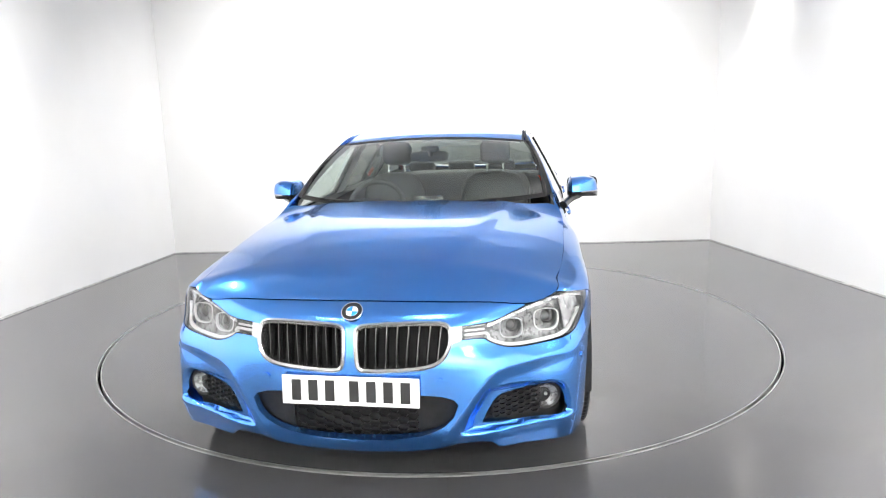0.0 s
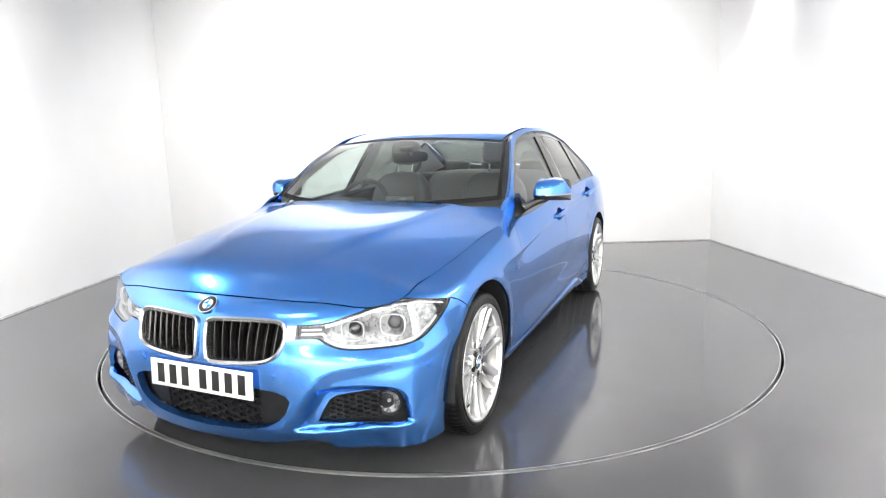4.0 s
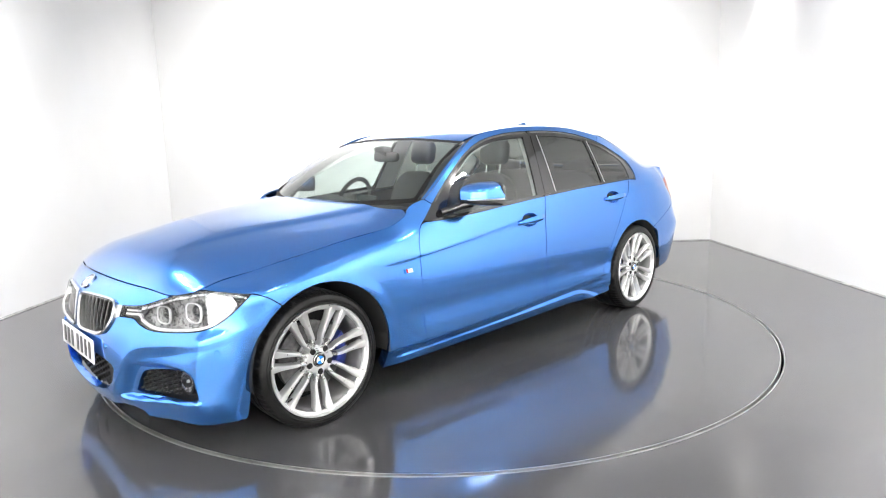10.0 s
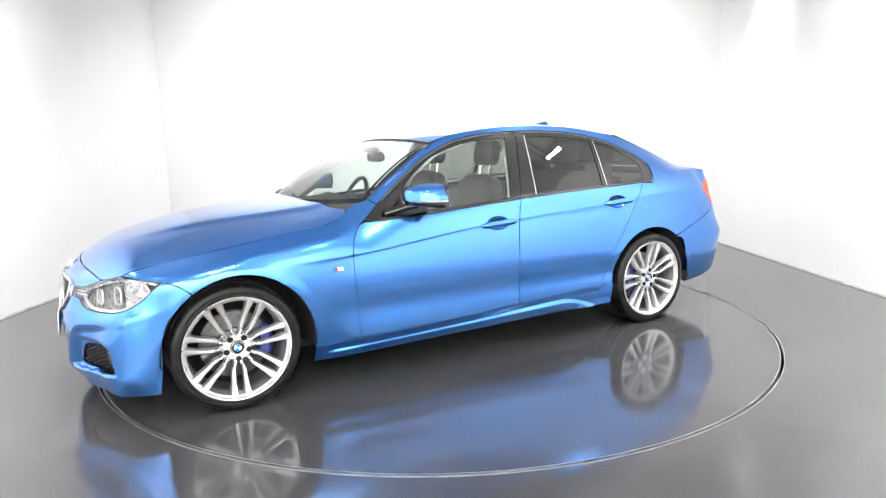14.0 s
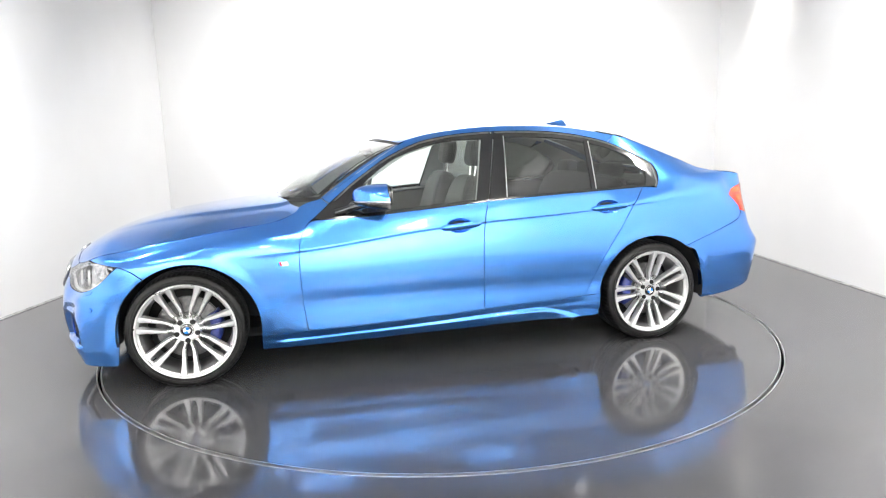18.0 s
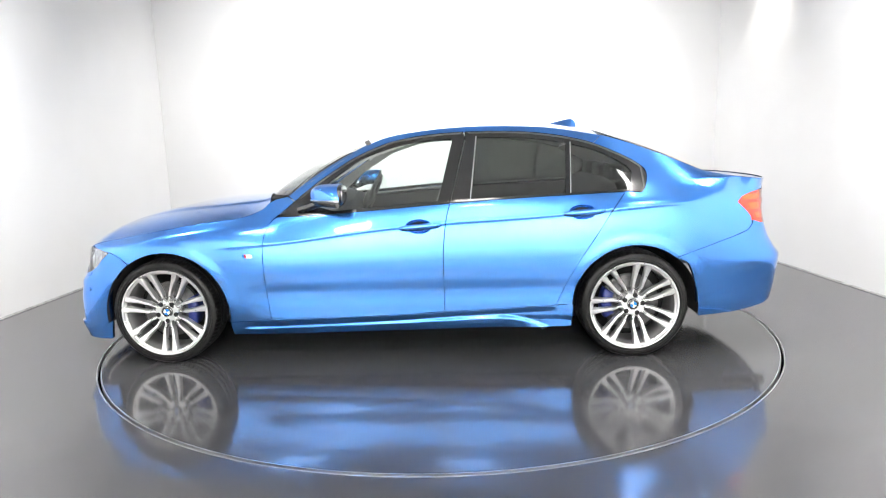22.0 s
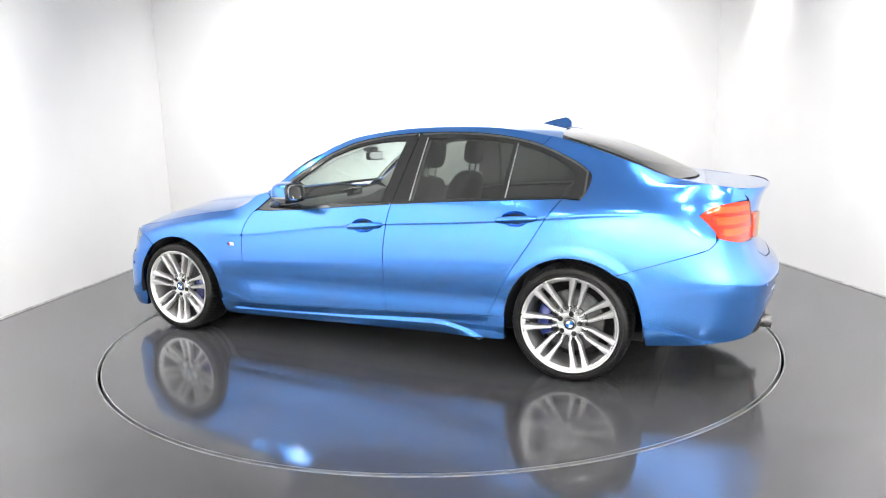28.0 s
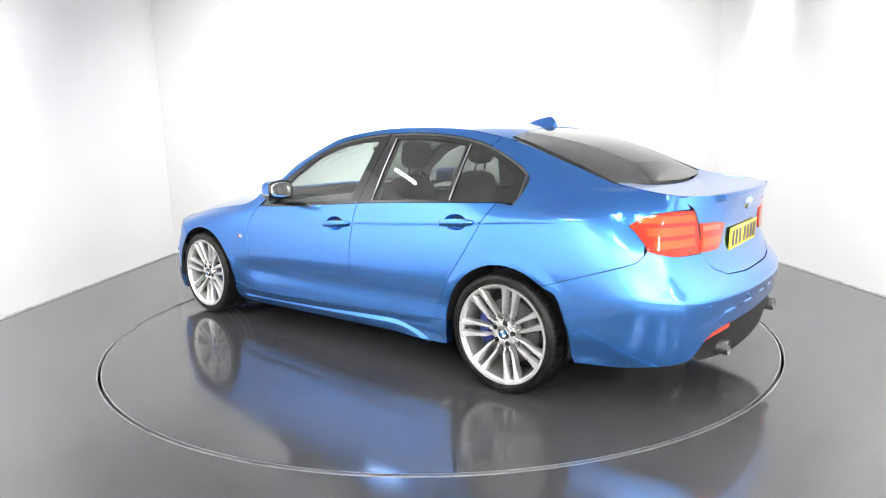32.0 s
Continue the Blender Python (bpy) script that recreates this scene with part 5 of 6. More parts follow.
def tail_skin(g, z):
    """The rear bumper with its folded lower side and the raised edge over the diffuser."""
    p = tail(g, z)
    a = np.abs(g)
    d = 0.007 * np.exp(-np.abs(z - 0.588) / np.where(z > 0.588, 0.030, 0.050)) * ease((0.99 - a) / 0.16)
    edge = np.interp(z, [0.30, 0.40, 0.46, 0.51, 0.53], [0.71, 0.675, 0.63, 0.46, 0.0])
    d += 0.0035 * np.exp(-((a - edge) / 0.055) ** 2) * np.clip((0.55 - z) / 0.04, 0, 1)
    p[:, 0] -= d * np.cos(np.clip((a - 0.6) / 0.3, 0, 1) * 1.2)
    return p


rear_half = [(0.0, 0.642), (0.2, 0.642), (0.40, 0.655), (0.50, 0.696), (0.562, 0.772), (0.66, 0.773), (0.74, 0.778), (0.805, 0.792)] + girth_at(TAIL_X, [(-2.120, 0.806), (-2.112, 0.785), (-2.082, 0.751), (-1.997, 0.721), (-1.915, 0.695), (-1.833, 0.668), (-1.76, 0.644), (-1.70, 0.624), (-1.642, 0.604)]) + [(0.998, 0.58), (0.998, 0.45), (0.998, 0.240)]
rear_half += [(0.9, 0.255), (0.8, 0.280), (0.72, 0.308), (0.69, 0.335), (0.655, 0.392), (0.60, 0.425), (0.5, 0.440), (0.3, 0.446), (0.0, 0.448)]
bumper_r = panel("rear_bumper", [(b, a) for a, b in sym([(b, a) for a, b in rear_half])], tail_skin, (0.012, 0.009), M_PAINT, car, "blue rear bumper with a folded lower edge", thick=0.03, gap=0.0006)
diff = [(0.655, 0.40), (0.60, 0.43), (0.5, 0.447), (0.3, 0.452), (0.0, 0.455)]
diff = diff + [(-a, b) for a, b in diff[::-1][1:]] + [(-0.70, 0.33), (-0.64, 0.285), (-0.3, 0.25), (0.3, 0.25), (0.64, 0.285), (0.70, 0.33)]
panel("diffuser", diff, tail, (0.04, 0.03), M_BLACK, bumper_r, "black diffuser", lift=-0.014, gap=0.0)
for s_ in (1, -1):
    rf = [(s_ * a, b) for a, b in ((0.645, 0.398), (0.60, 0.418), (0.44, 0.434), (0.44, 0.412), (0.60, 0.398), (0.64, 0.382))]
    panel("reflector", rf, tail, (0.03, 0.02), M_LAMPRED, bumper_r, "red reflector strip", lift=-0.006, gap=0.0)
    ex = part("exhaust_pipe", lathe_bm([(0.026, 0.20), (0.031, -0.02), (0.0335, -0.045), (0.0355, -0.052), (0.0370, -0.046), (0.0360, 0.0), (0.033, 0.20)], 36, "X"), M_DISC, car, "satin steel exhaust tip")
    ex.matrix_basis = pose(-2.345, s_ * 0.475, 0.322)
for k_, w_ in enumerate((0.020, 0.020, 0.020, 0.012)):
    g_ = -0.40 - k_ * 0.030
    panel("model_badge", [(g_, 0.938), (g_ - w_, 0.938), (g_ - w_, 0.962), (g_, 0.962)], tail, (0.02, 0.02), M_CHROME, lid, "small plain chrome bar", lift=0.003, gap=0.0, thick=0.003)
for s_ in (1, -1):
    for g_, z_ in ((0.30, 0.545), (0.66, 0.552)):
        p_, n_ = tail_at(s_ * g_, z_, 0.0045)
        part("parking_sensor", lathe_bm([(0.0, 0.0012), (0.009, 0.001), (0.011, -0.001), (0.011, -0.01)], 20, "X"), M_PAINT, bumper_r).matrix_basis = Matrix.Translation(p_) @ n_.to_track_quat("X", "Z").to_matrix().to_4x4()
number_plate(lid, pose(-2.318, 0, 0.800, 0, 2, 180), M_YELLOWPLATE, "yellow rear number plate with black bars")
p_, n_ = tail_at(0.0, 0.962, 0.004)
roundel(lid, Matrix.Translation(p_) @ n_.to_track_quat("X", "Z").to_matrix().to_4x4(), 0.037)

# ---- wheels ----
MESHES = {}


def shared(key, make, material):
    if key not in MESHES:
        ob = part(key, make(), material)
        MESHES[key] = ob.data
        bpy.data.objects.remove(ob)
    return MESHES[key]


def piece(name, mesh, parent, m, label=""):
    o = new(name, mesh)
    o.parent = parent
    o.matrix_basis = m
    if label:
        o["label"] = label
    return o


def tyre_bm(width):
    """A low tyre: a flat side with a rim guard, a raised band and cut shoulders, three grooves round the tread."""
    w = width
    side_p = [(0.258, -0.012), (0.262, -0.003), (0.268, 0.004), (0.272, 0.0075), (0.277, 0.0075), (0.280, 0.0045), (0.289, 0.005), (0.2905, 0.0036), (0.300, 0.002), (0.308, -0.003), (0.3145, -0.011), (0.3185, -0.022), (0.3205, -0.036)]
    tread = []
    for f in (0.28, 0.5, 0.72):
        y = -w * f
        tread += [(0.3215, y + 0.006), (0.314, y + 0.005), (0.314, y - 0.005), (0.3215, y - 0.006)]
    prof = side_p + tread + [(r, -w - h) for r, h in reversed(side_p)]
    bm = bmesh.new()
    n = 216
    rings = []
    for i in range(n):
        a = 2 * math.pi * i / n
        cut = 0.006 if i % 3 == 0 else 0.0
        ring = []
        for k, (r, y) in enumerate(prof):
            rr = r - (cut if r > 0.313 and (y > -0.052 or y < -w + 0.052) else 0)
            ring.append(bm.verts.new((rr * math.cos(a), y, rr * math.sin(a))))
        rings.append(ring)
    for i in range(n):
        p, q = rings[i], rings[(i + 1) % n]
        for k in range(len(prof) - 1):
            bm.faces.new((p[k], p[k + 1], q[k + 1], q[k]))
    return bm


def barrel_bm():
    """The rim's bright flange and the step inside it."""
    return lathe_bm([(0.258, -0.014), (0.263, -0.004), (0.2645, 0.003), (0.2625, 0.0058), (0.2555, 0.0050), (0.2525, 0.0010), (0.2505, -0.0055), (0.2460, -0.0085), (0.2420, -0.0100), (0.2400, -0.0180)], 96, "Y")


def inner_barrel_bm():
    return lathe_bm([(0.2400, -0.018), (0.2385, -0.026), (0.2330, -0.034), (0.2300, -0.080), (0.2290, -0.20)], 96, "Y")


def spoke_bm(s):
    """One spoke of a pair: narrow and bent at the hub, wide at the rim, with a sloping outer flank."""
    bm = bmesh.new()
    rows = []
    for t in np.linspace(0, 1, 23):
        r = 0.056 + 0.194 * t
        e = t * t * (3 - 2 * t)
        bend = min(1, max(0, (r - 0.074) / 0.044))
        half = 0.0130 + 0.0110 * bend * bend * (3 - 2 * bend) + 0.0095 * t ** 1.2
        w = 0.0068 + 0.0052 * e + 0.0050 * max(0, t - 0.70) / 0.30 + 0.004 * max(0, 0.14 - t) / 0.14
        y = -0.030 + 0.009 * math.sin(math.pi * min(t * 1.15, 1) / 2) + 0.021 * t ** 2.4
        row = []
        for u, h in ((-1.35, -0.036), (-1.16, -0.007), (-0.80, -0.0006), (0.0, 0.0009), (0.80, -0.0006), (1.16, -0.007), (1.35, -0.036)):
            row.append(bm.verts.new((s * half + u * w, y + h, r)))
        rows.append(row)
    for a, b in zip(rows, rows[1:]):
        for k in range(6):
            bm.faces.new((a[k], a[k + 1], b[k + 1], b[k]))
    bm.faces.new(rows[0])
    bm.faces.new(rows[-1])
    return bm


def hub_bm():
    """The hub: scalloped between the spoke pairs, with five bolt wells sunk into its face."""
    bm = bmesh.new()
    n = 140
    rings = []
    for k, (r, y) in enumerate(((0.034, -0.033), (0.036, -0.0265), (0.0475, -0.0245), (0.064, -0.0265), (0.070, -0.033), (0.074, -0.052), (0.076, -0.10))):
        ring = []
        for i in range(n):
            a = 2 * math.pi * i / n
            rr = r + (0.0035 * math.cos(7 * a) if k > 2 else 0)
            ring.append(bm.verts.new((rr * math.sin(a), y, rr * math.cos(a))))
        rings.append(ring)
    for p, q in zip(rings, rings[1:]):
        for i in range(n):
            bm.faces.new((p[i], p[(i + 1) % n], q[(i + 1) % n], q[i]))
    bm.faces.new(rings[0])
    return bm


def bolt_bm():
    return merge(lathe_bm([(0.0, -0.0236), (0.0130, -0.0236), (0.0142, -0.0246), (0.0142, -0.032)], 20, "Y"), lathe_bm([(0.0, -0.0218), (0.0062, -0.0218), (0.0072, -0.0236)], 6, "Y"))


def disc_bm():
    """A vented disc: a hat, a swept face and the fins between its two plates."""
    d = lathe_bm([(0.0, -0.078), (0.080, -0.078), (0.086, -0.082), (0.088, -0.098), (0.094, -0.100), (0.170, -0.100), (0.171, -0.108), (0.160, -0.110), (0.160, -0.120), (0.171, -0.122), (0.171, -0.128), (0.05, -0.128)], 72, "Y")
    return d


def caliper_bm():
    bm = bmesh.new()
    rows = []
    for i in range(9):
        a = radians(-30 + 60 * i / 8)
        bulge = 0.006 if 2 <= i <= 6 else 0.0
        rows.append([bm.verts.new((r * math.cos(a), y, r * math.sin(a))) for r, y in ((0.118, -0.075), (0.122, -0.062 + bulge), (0.165, -0.060 + bulge), (0.184, -0.068), (0.186, -0.140), (0.118, -0.140))])
    for a, b in zip(rows, rows[1:]):
        for k in range(6):
            bm.faces.new((a[k], a[(k + 1) % 6], b[(k + 1) % 6], b[k]))
    bm.faces.new(rows[0])
    bm.faces.new(rows[-1])
    bmesh.ops.bevel(bm, geom=bm.edges[:], offset=0.003, segments=1, affect="EDGES")
    return bm


def wheel(x, y, width, turn, bolts, caliper_at, lift=0.3215):
    s = 1 if y > 0 else -1
    w = new("wheel")
    w.parent = car
    w["label"] = "silver double-spoke alloy wheel with a low-profile tyre"
    w.matrix_basis = pose(x, y, lift, 0, 0, 0 if s > 0 else 180)
    i4 = Matrix.Identity(4)
    piece("tyre", shared("tyre_%d" % round(width * 1000), lambda: tyre_bm(width), M_RUBBER), w, i4, "black low-profile tyre").name = "tyre"
    piece("rim", shared("barrel", barrel_bm, M_ALLOY), w, i4)
    piece("barrel", shared("barrel_in", inner_barrel_bm, M_BARREL), w, i4, "inner rim with its shade put into a darker alloy colour")
    for k in range(7):
        m = Matrix.Rotation(2 * math.pi * k / 7 + radians(turn), 4, "Y")
        piece("spoke", shared("spoke_a", lambda: spoke_bm(1), M_ALLOY), w, m)
        piece("spoke", shared("spoke_b", lambda: spoke_bm(-1), M_ALLOY), w, m)
    piece("hub", shared("hub_centre", hub_bm, M_ALLOY), w, Matrix.Rotation(radians(turn), 4, "Y"))
    for k in range(5):
        a = 2 * math.pi * k / 5 + radians(bolts)
        piece("wheel_bolt", shared("bolt", bolt_bm, M_BLACK), w, Matrix.Translation((0.056 * math.sin(a), 0.0, 0.056 * math.cos(a))), "dark wheel bolt")
    cap = part("hub_cap", lathe_bm([(0.0, -0.0215), (0.028, -0.0222), (0.0335, -0.025), (0.035, -0.033)], 32, "Y"), M_GLOSSBLACK, w, "round emblem cap")
    for k in range(4):
        q = lathe_bm([(0.0, -0.0203), (0.0195, -0.0206)], 8, "Y", math.pi / 2)
        bmesh.ops.rotate(q, cent=(0, 0, 0), matrix=Matrix.Rotation(k * math.pi / 2 + radians(turn), 3, "Y"), verts=q.verts)
        part("cap_quarter", q, M_BADGEBLUE if k % 2 else M_BADGEWHITE, w)
    part("cap_rim", lathe_bm([(0.0285, -0.0218), (0.0300, -0.0205), (0.0320, -0.0225)], 32, "Y"), M_CHROME, w, "thin chrome ring")
    valve = tube_bm([(0.236 * math.sin(radians(turn + 103)), -0.014, 0.236 * math.cos(radians(turn + 103))), (0.212 * math.sin(radians(turn + 103)), -0.004, 0.212 * math.cos(radians(turn + 103)))], 0.0035, 8)
    part("valve", valve, M_BLACK, w, "black tyre valve")
    piece("brake_disc", shared("brake_disc_m", disc_bm, M_DISC), w, i4, "steel brake disc")
    piece("brake_caliper", shared("caliper_m", caliper_bm, M_CALIPER), w, Matrix.Rotation(radians(-caliper_at), 4, "Y"), "blue brake caliper")
    part("wheel_back", lathe_bm([(0.0, -0.19), (0.236, -0.19)], 40, "Y"), M_DARKGAP, w)


wheel(1.411, 0.897, 0.225, 25.7, 36, 180)
wheel(1.411, -0.897, 0.225, 10, 10, 0)
wheel(-1.408, 0.911, 0.255, -12, -10, 0)
wheel(-1.408, -0.911, 0.255, 20, 20, 180)

# ---- mirrors, handles, small outside parts ----


def blob(center, half, power, m=None, nu=28, nv=16, shape=None):
    """A rounded box: a superellipsoid with half sizes and a power for its squareness."""
    bm = bmesh.new()
    rows = []

    def f(c):
        return math.copysign(abs(c) ** power, c)

    for j in range(nv + 1):
        v = -math.pi / 2 + math.pi * j / nv
        row = []
        for i in range(nu):
            u = 2 * math.pi * i / nu
            p = Vector((half[0] * f(math.cos(v)) * f(math.cos(u)), half[1] * f(math.cos(v)) * f(math.sin(u)), half[2] * f(math.sin(v))))
            if shape:
                p = shape(p)
            row.append(bm.verts.new(p + Vector(center)))
        rows.append(row)
    for a, b in zip(rows, rows[1:]):
        for i in range(nu):
            bm.faces.new((a[i], a[(i + 1) % nu], b[(i + 1) % nu], b[i]))
    bmesh.ops.remove_doubles(bm, verts=bm.verts, dist=1e-5)
    if m is not None:
        bmesh.ops.transform(bm, matrix=m, verts=bm.verts)
    return bm


# a door mirror's plan and height over its width, from the door outwards
MIRROR_S = [0.0, 0.05, 0.18, 0.50, 0.75, 0.92, 1.0]
MIRROR_F = Spline(MIRROR_S, [0.448, 0.470, 0.484, 0.468, 0.432, 0.375, 0.322])
MIRROR_T = Spline(MIRROR_S, [1.036, 1.062, 1.079, 1.083, 1.073, 1.046, 1.006])


def mirror_shell(s, low, high, shrink, square=0.55, s0=0.0, s1=1.0):
    """A shell of the mirror between two heights (of the width), its front rounded upwards or downwards."""
    bm = bmesh.new()
    rows = []
    for k in np.linspace(s0, s1, 19):
        y = s * (0.862 + 0.186 * k)
        zl, zh = low(k), high(k)
        xr, xf = 0.292, float(MIRROR_F(k)) - shrink
        row = [(xr, zl)]
        for a in np.linspace(0, math.pi / 2, 10):
            row.append((xr + (xf - xr) * math.cos(a) ** square, zl + (zh - zl) * math.sin(a) ** square))
        rows.append([bm.verts.new((px, y, pz)) for px, pz in row])
    n = len(rows[0])
    for p, q in zip(rows, rows[1:]):
        for i in range(n):
            bm.faces.new((p[i], p[(i + 1) % n], q[(i + 1) % n], q[i]))
    bm.faces.new(rows[0])
    bm.faces.new(rows[-1])
    return bm


def door_mirror(s):
    m = new("door_mirror")
    m.parent = car
    m["label"] = "blue door mirror with a black foot"
    part("cap", mirror_shell(s, lambda k: 0.992, lambda k: float(MIRROR_T(k)), 0.0), M_PAINT, m, "blue cap")
    part("indicator", mirror_shell(s, lambda k: 0.994, lambda k: 0.984, -0.002, 0.3, 0.42, 1.008), M_SATIN, m, "bright indicator strip")
    part("lower_shell", mirror_shell(s, lambda k: 0.991, lambda k: 0.957 - 0.006 * k, 0.004, 0.6), M_GLOSSBLACK, m, "gloss black lower shell")
    part("foot", tube_bm([(0.570, s * 0.828, 0.922), (0.515, s * 0.850, 0.938), (0.46, s * 0.885, 0.956), (0.42, s * 0.93, 0.968)], lambda t: 0.024 - 0.004 * t, 12), M_GLOSSBLACK, m, "gloss black foot")
    part("bezel", blob((0.290, s * 0.953, 1.020), (0.014, 0.094, 0.057), 0.5), M_GLOSSBLACK, m, "black bezel")
    part("mirror_glass", blob((0.279, s * 0.953, 1.020), (0.006, 0.082, 0.047), 0.55), M_MIRROR, m, "mirror glass")


door_mirror(1)
door_mirror(-1)


def door_handle(s, x0, z0, x1, z1, parent):
    h = new("door_handle")
    h.parent = parent
    h["label"] = "blue pull handle over a scooped recess"
    n = 15
    bm = bmesh.new()
    rows = []
    for i in range(n):
        t = i / (n - 1)
        x, z = x0 + (x1 - x0) * t, z0 + (z1 - z0) * t
        y0 = float(side_y(np.array([x]), np.array([z]))[0])
        e = (1 - abs(2 * t - 1) ** 4)
        hz = 0.006 + 0.0145 * e ** 0.5
        lift = 0.007 + 0.024 * e ** 0.5
        row = []
        for k in range(10):
            a = 2 * math.pi * k / 10
            row.append(bm.verts.new((x, s * (y0 + lift - 0.009 + 0.009 * math.cos(a)), z + hz * math.sin(a))))
        rows.append(row)
    for a, b in zip(rows, rows[1:]):
        for k in range(10):
            bm.faces.new((a[k], a[(k + 1) % 10], b[(k + 1) % 10], b[k]))
    bm.faces.new(rows[0])
    bm.faces.new(rows[-1])
    part("grip", bm, M_PAINT, h)
    cx, cz = x0 + (x1 - x0) * 0.46, z0 + (z1 - z0) * 0.46

    def bowl(u, v):
        r2 = np.clip(((u - cx) / 0.080) ** 2 + ((v - cz) / 0.043) ** 2, 0, 1)
        return np.stack([u, side_y(u, v) - 0.030 * (1 - r2) ** 0.7, v], 1)

    panel("recess", scoop(x0, z0, x1, z1), bowl, (0.008, 0.006), M_PAINT, h, "scooped recess", mirror=s < 0, gap=-0.001, thick=0.0)


for (d1, d2), s_ in zip(DOORS, (1, -1)):
    door_handle(s_, *HANDLES[0], d1)
    door_handle(s_, *HANDLES[1], d2)

fin = bmesh.new()
frows = []
for t in np.linspace(0, 1, 12):
    x = -1.02 - 0.195 * t
    h = 0.066 * (t ** 0.9) * (1 if t < 0.86 else 1 - (t - 0.86) / 0.14 * 0.55) + 0.003
    zb = float(ROOF_C(x)) - 0.003
    w = 0.034 * math.sin(math.pi * min(0.12 + t * 0.62, 0.93)) + 0.004
    frows.append([fin.verts.new((x + 0.02 * (q / 0.06) * 0, w * yy, zb + h * q)) for yy, q in ((-1, 0), (-0.72, 0.3), (-0.30, 0.75), (-0.1, 1.0), (0.1, 1.0), (0.30, 0.75), (0.72, 0.3), (1, 0))])
for a, b in zip(frows, frows[1:]):
    for k in range(7):
        fin.faces.new((a[k], a[k + 1], b[k + 1], b[k]))
fin.faces.new(frows[-1])
part("roof_aerial", fin, M_PAINT, car, "blue shark-fin aerial")


def wiper(pts, nm):
    w = new("wiper")
    w.parent = car
    w["label"] = "black windscreen wiper"
    part("arm", tube_bm(pts, lambda t: 0.007 - 0.003 * t, 8), M_BLACK, w)
    part("pivot_cap", blob(pts[0], (0.022, 0.015, 0.008), 0.8), M_GLOSSBLACK, w)
    return w


def ws_point(u, v, off=0.012):
    p = windscreen_at(np.array([u]), np.array([v]))[0]
    return (p[0] + off * 0.5, p[1], p[2] + off)


UP_LINE = np.array(smooth_line([(0.646, 1.001), (0.605, 1.024), (0.55, 1.060), (0.40, 1.157), (0.25, 1.248), (0.15, 1.303), (0.05, 1.340)], 6))[::-1]
for s_ in (1, -1):
    pb, pe, sl_ = bmesh.new(), bmesh.new(), bmesh.new()
    prev = None
    for v in np.linspace(0.0, 0.965, 25):
        g_ = windscreen_at(np.array([1.0]), np.array([v]))[0]
        i_ = windscreen_at(np.array([0.977]), np.array([v]))[0]
        x_ = min(g_[0] + 0.004, 0.645)
        z_ = float(np.interp(x_, UP_LINE[:, 0], UP_LINE[:, 1]))
        r_ = (x_, float(side_y(x_, z_)) - 0.001, z_ - 0.0005)
        m_, c_ = [[r_[k] * (1 - f) + g_[k] * f + (h if k == 2 else 0) for k in range(3)] for f, h in ((0.28, 0.006), (0.10, 0.0035))]
        rows_ = [pb.verts.new((p[0], s_ * p[1], p[2])) for p in (r_, c_, m_)], [pe.verts.new((p[0], s_ * p[1], p[2])) for p in (m_, g_)], [sl_.verts.new((p[0] + 0.002, s_ * p[1], p[2] + 0.006)) for p in (g_, i_)]
        if prev:
            for bm_, p, q in zip((pb, pe, sl_), prev, rows_):
                for k in range(len(p) - 1):
                    bm_.faces.new((p[k], p[k + 1], q[k + 1], q[k]))
        prev = rows_
    part("pillar_edge", pb, M_PAINT, car, "blue rounded edge of the windscreen pillar")
    part("pillar_trim", pe, M_GLOSSBLACK, car, "black trim beside the windscreen")
    part("windscreen_seal", sl_, M_BLACK, car, "black windscreen border")
    rs_ = bmesh.new()
    prev = None
    for v in np.linspace(0.0, 1.0, 21):
        row = [rs_.verts.new((p[0], s_ * p[1], p[2] + 0.003)) for p in (rear_glass_at(np.array([1.0]), np.array([v]))[0], rear_glass_at(np.array([0.95]), np.array([v]))[0])]
        if prev:
            rs_.faces.new((prev[0], prev[1], row[1], row[0]))
        prev = row
    part("rear_window_seal", rs_, M_BLACK, car, "black rear window border")
w_ = wiper([(0.87, 0.50, 0.918)] + [ws_point(u, 0.03 + 0.006 * k, 0.006) for k, u in enumerate((0.55, 0.30, 0.05, -0.12))], "wiper")
part("blade", tube_bm([ws_point(u, v, 0.006) for u, v in ((0.62, 0.035), (0.3, 0.03), (0.0, 0.03), (-0.12, 0.03))], 0.006, 6), M_BLACK, w_)
w_ = wiper([(0.925, -0.03, 0.915)] + [ws_point(u, 0.03, 0.006) for u in (-0.25, -0.5, -0.72)], "wiper")
part("blade", tube_bm([ws_point(u, 0.03, 0.006) for u in (-0.1, -0.4, -0.8)], 0.006, 6), M_BLACK, w_)
panel("scuttle", sym([(0.935 - 0.13 * (y / 0.76) ** 2, y) for y in np.linspace(0.0, 0.72, 12)] + [(0.84 - 0.15 * (y / 0.76) ** 2, y) for y in np.linspace(0.70, 0.0, 12)]),
      lambda x, y: np.stack([x, y, 0.872 + 0.015 * (np.abs(y) / 0.7) ** 2 + (0.96 - x) * 0.25], 1), (0.05, 0.05), M_BLACK, car, "black scuttle panel", gap=0.0)
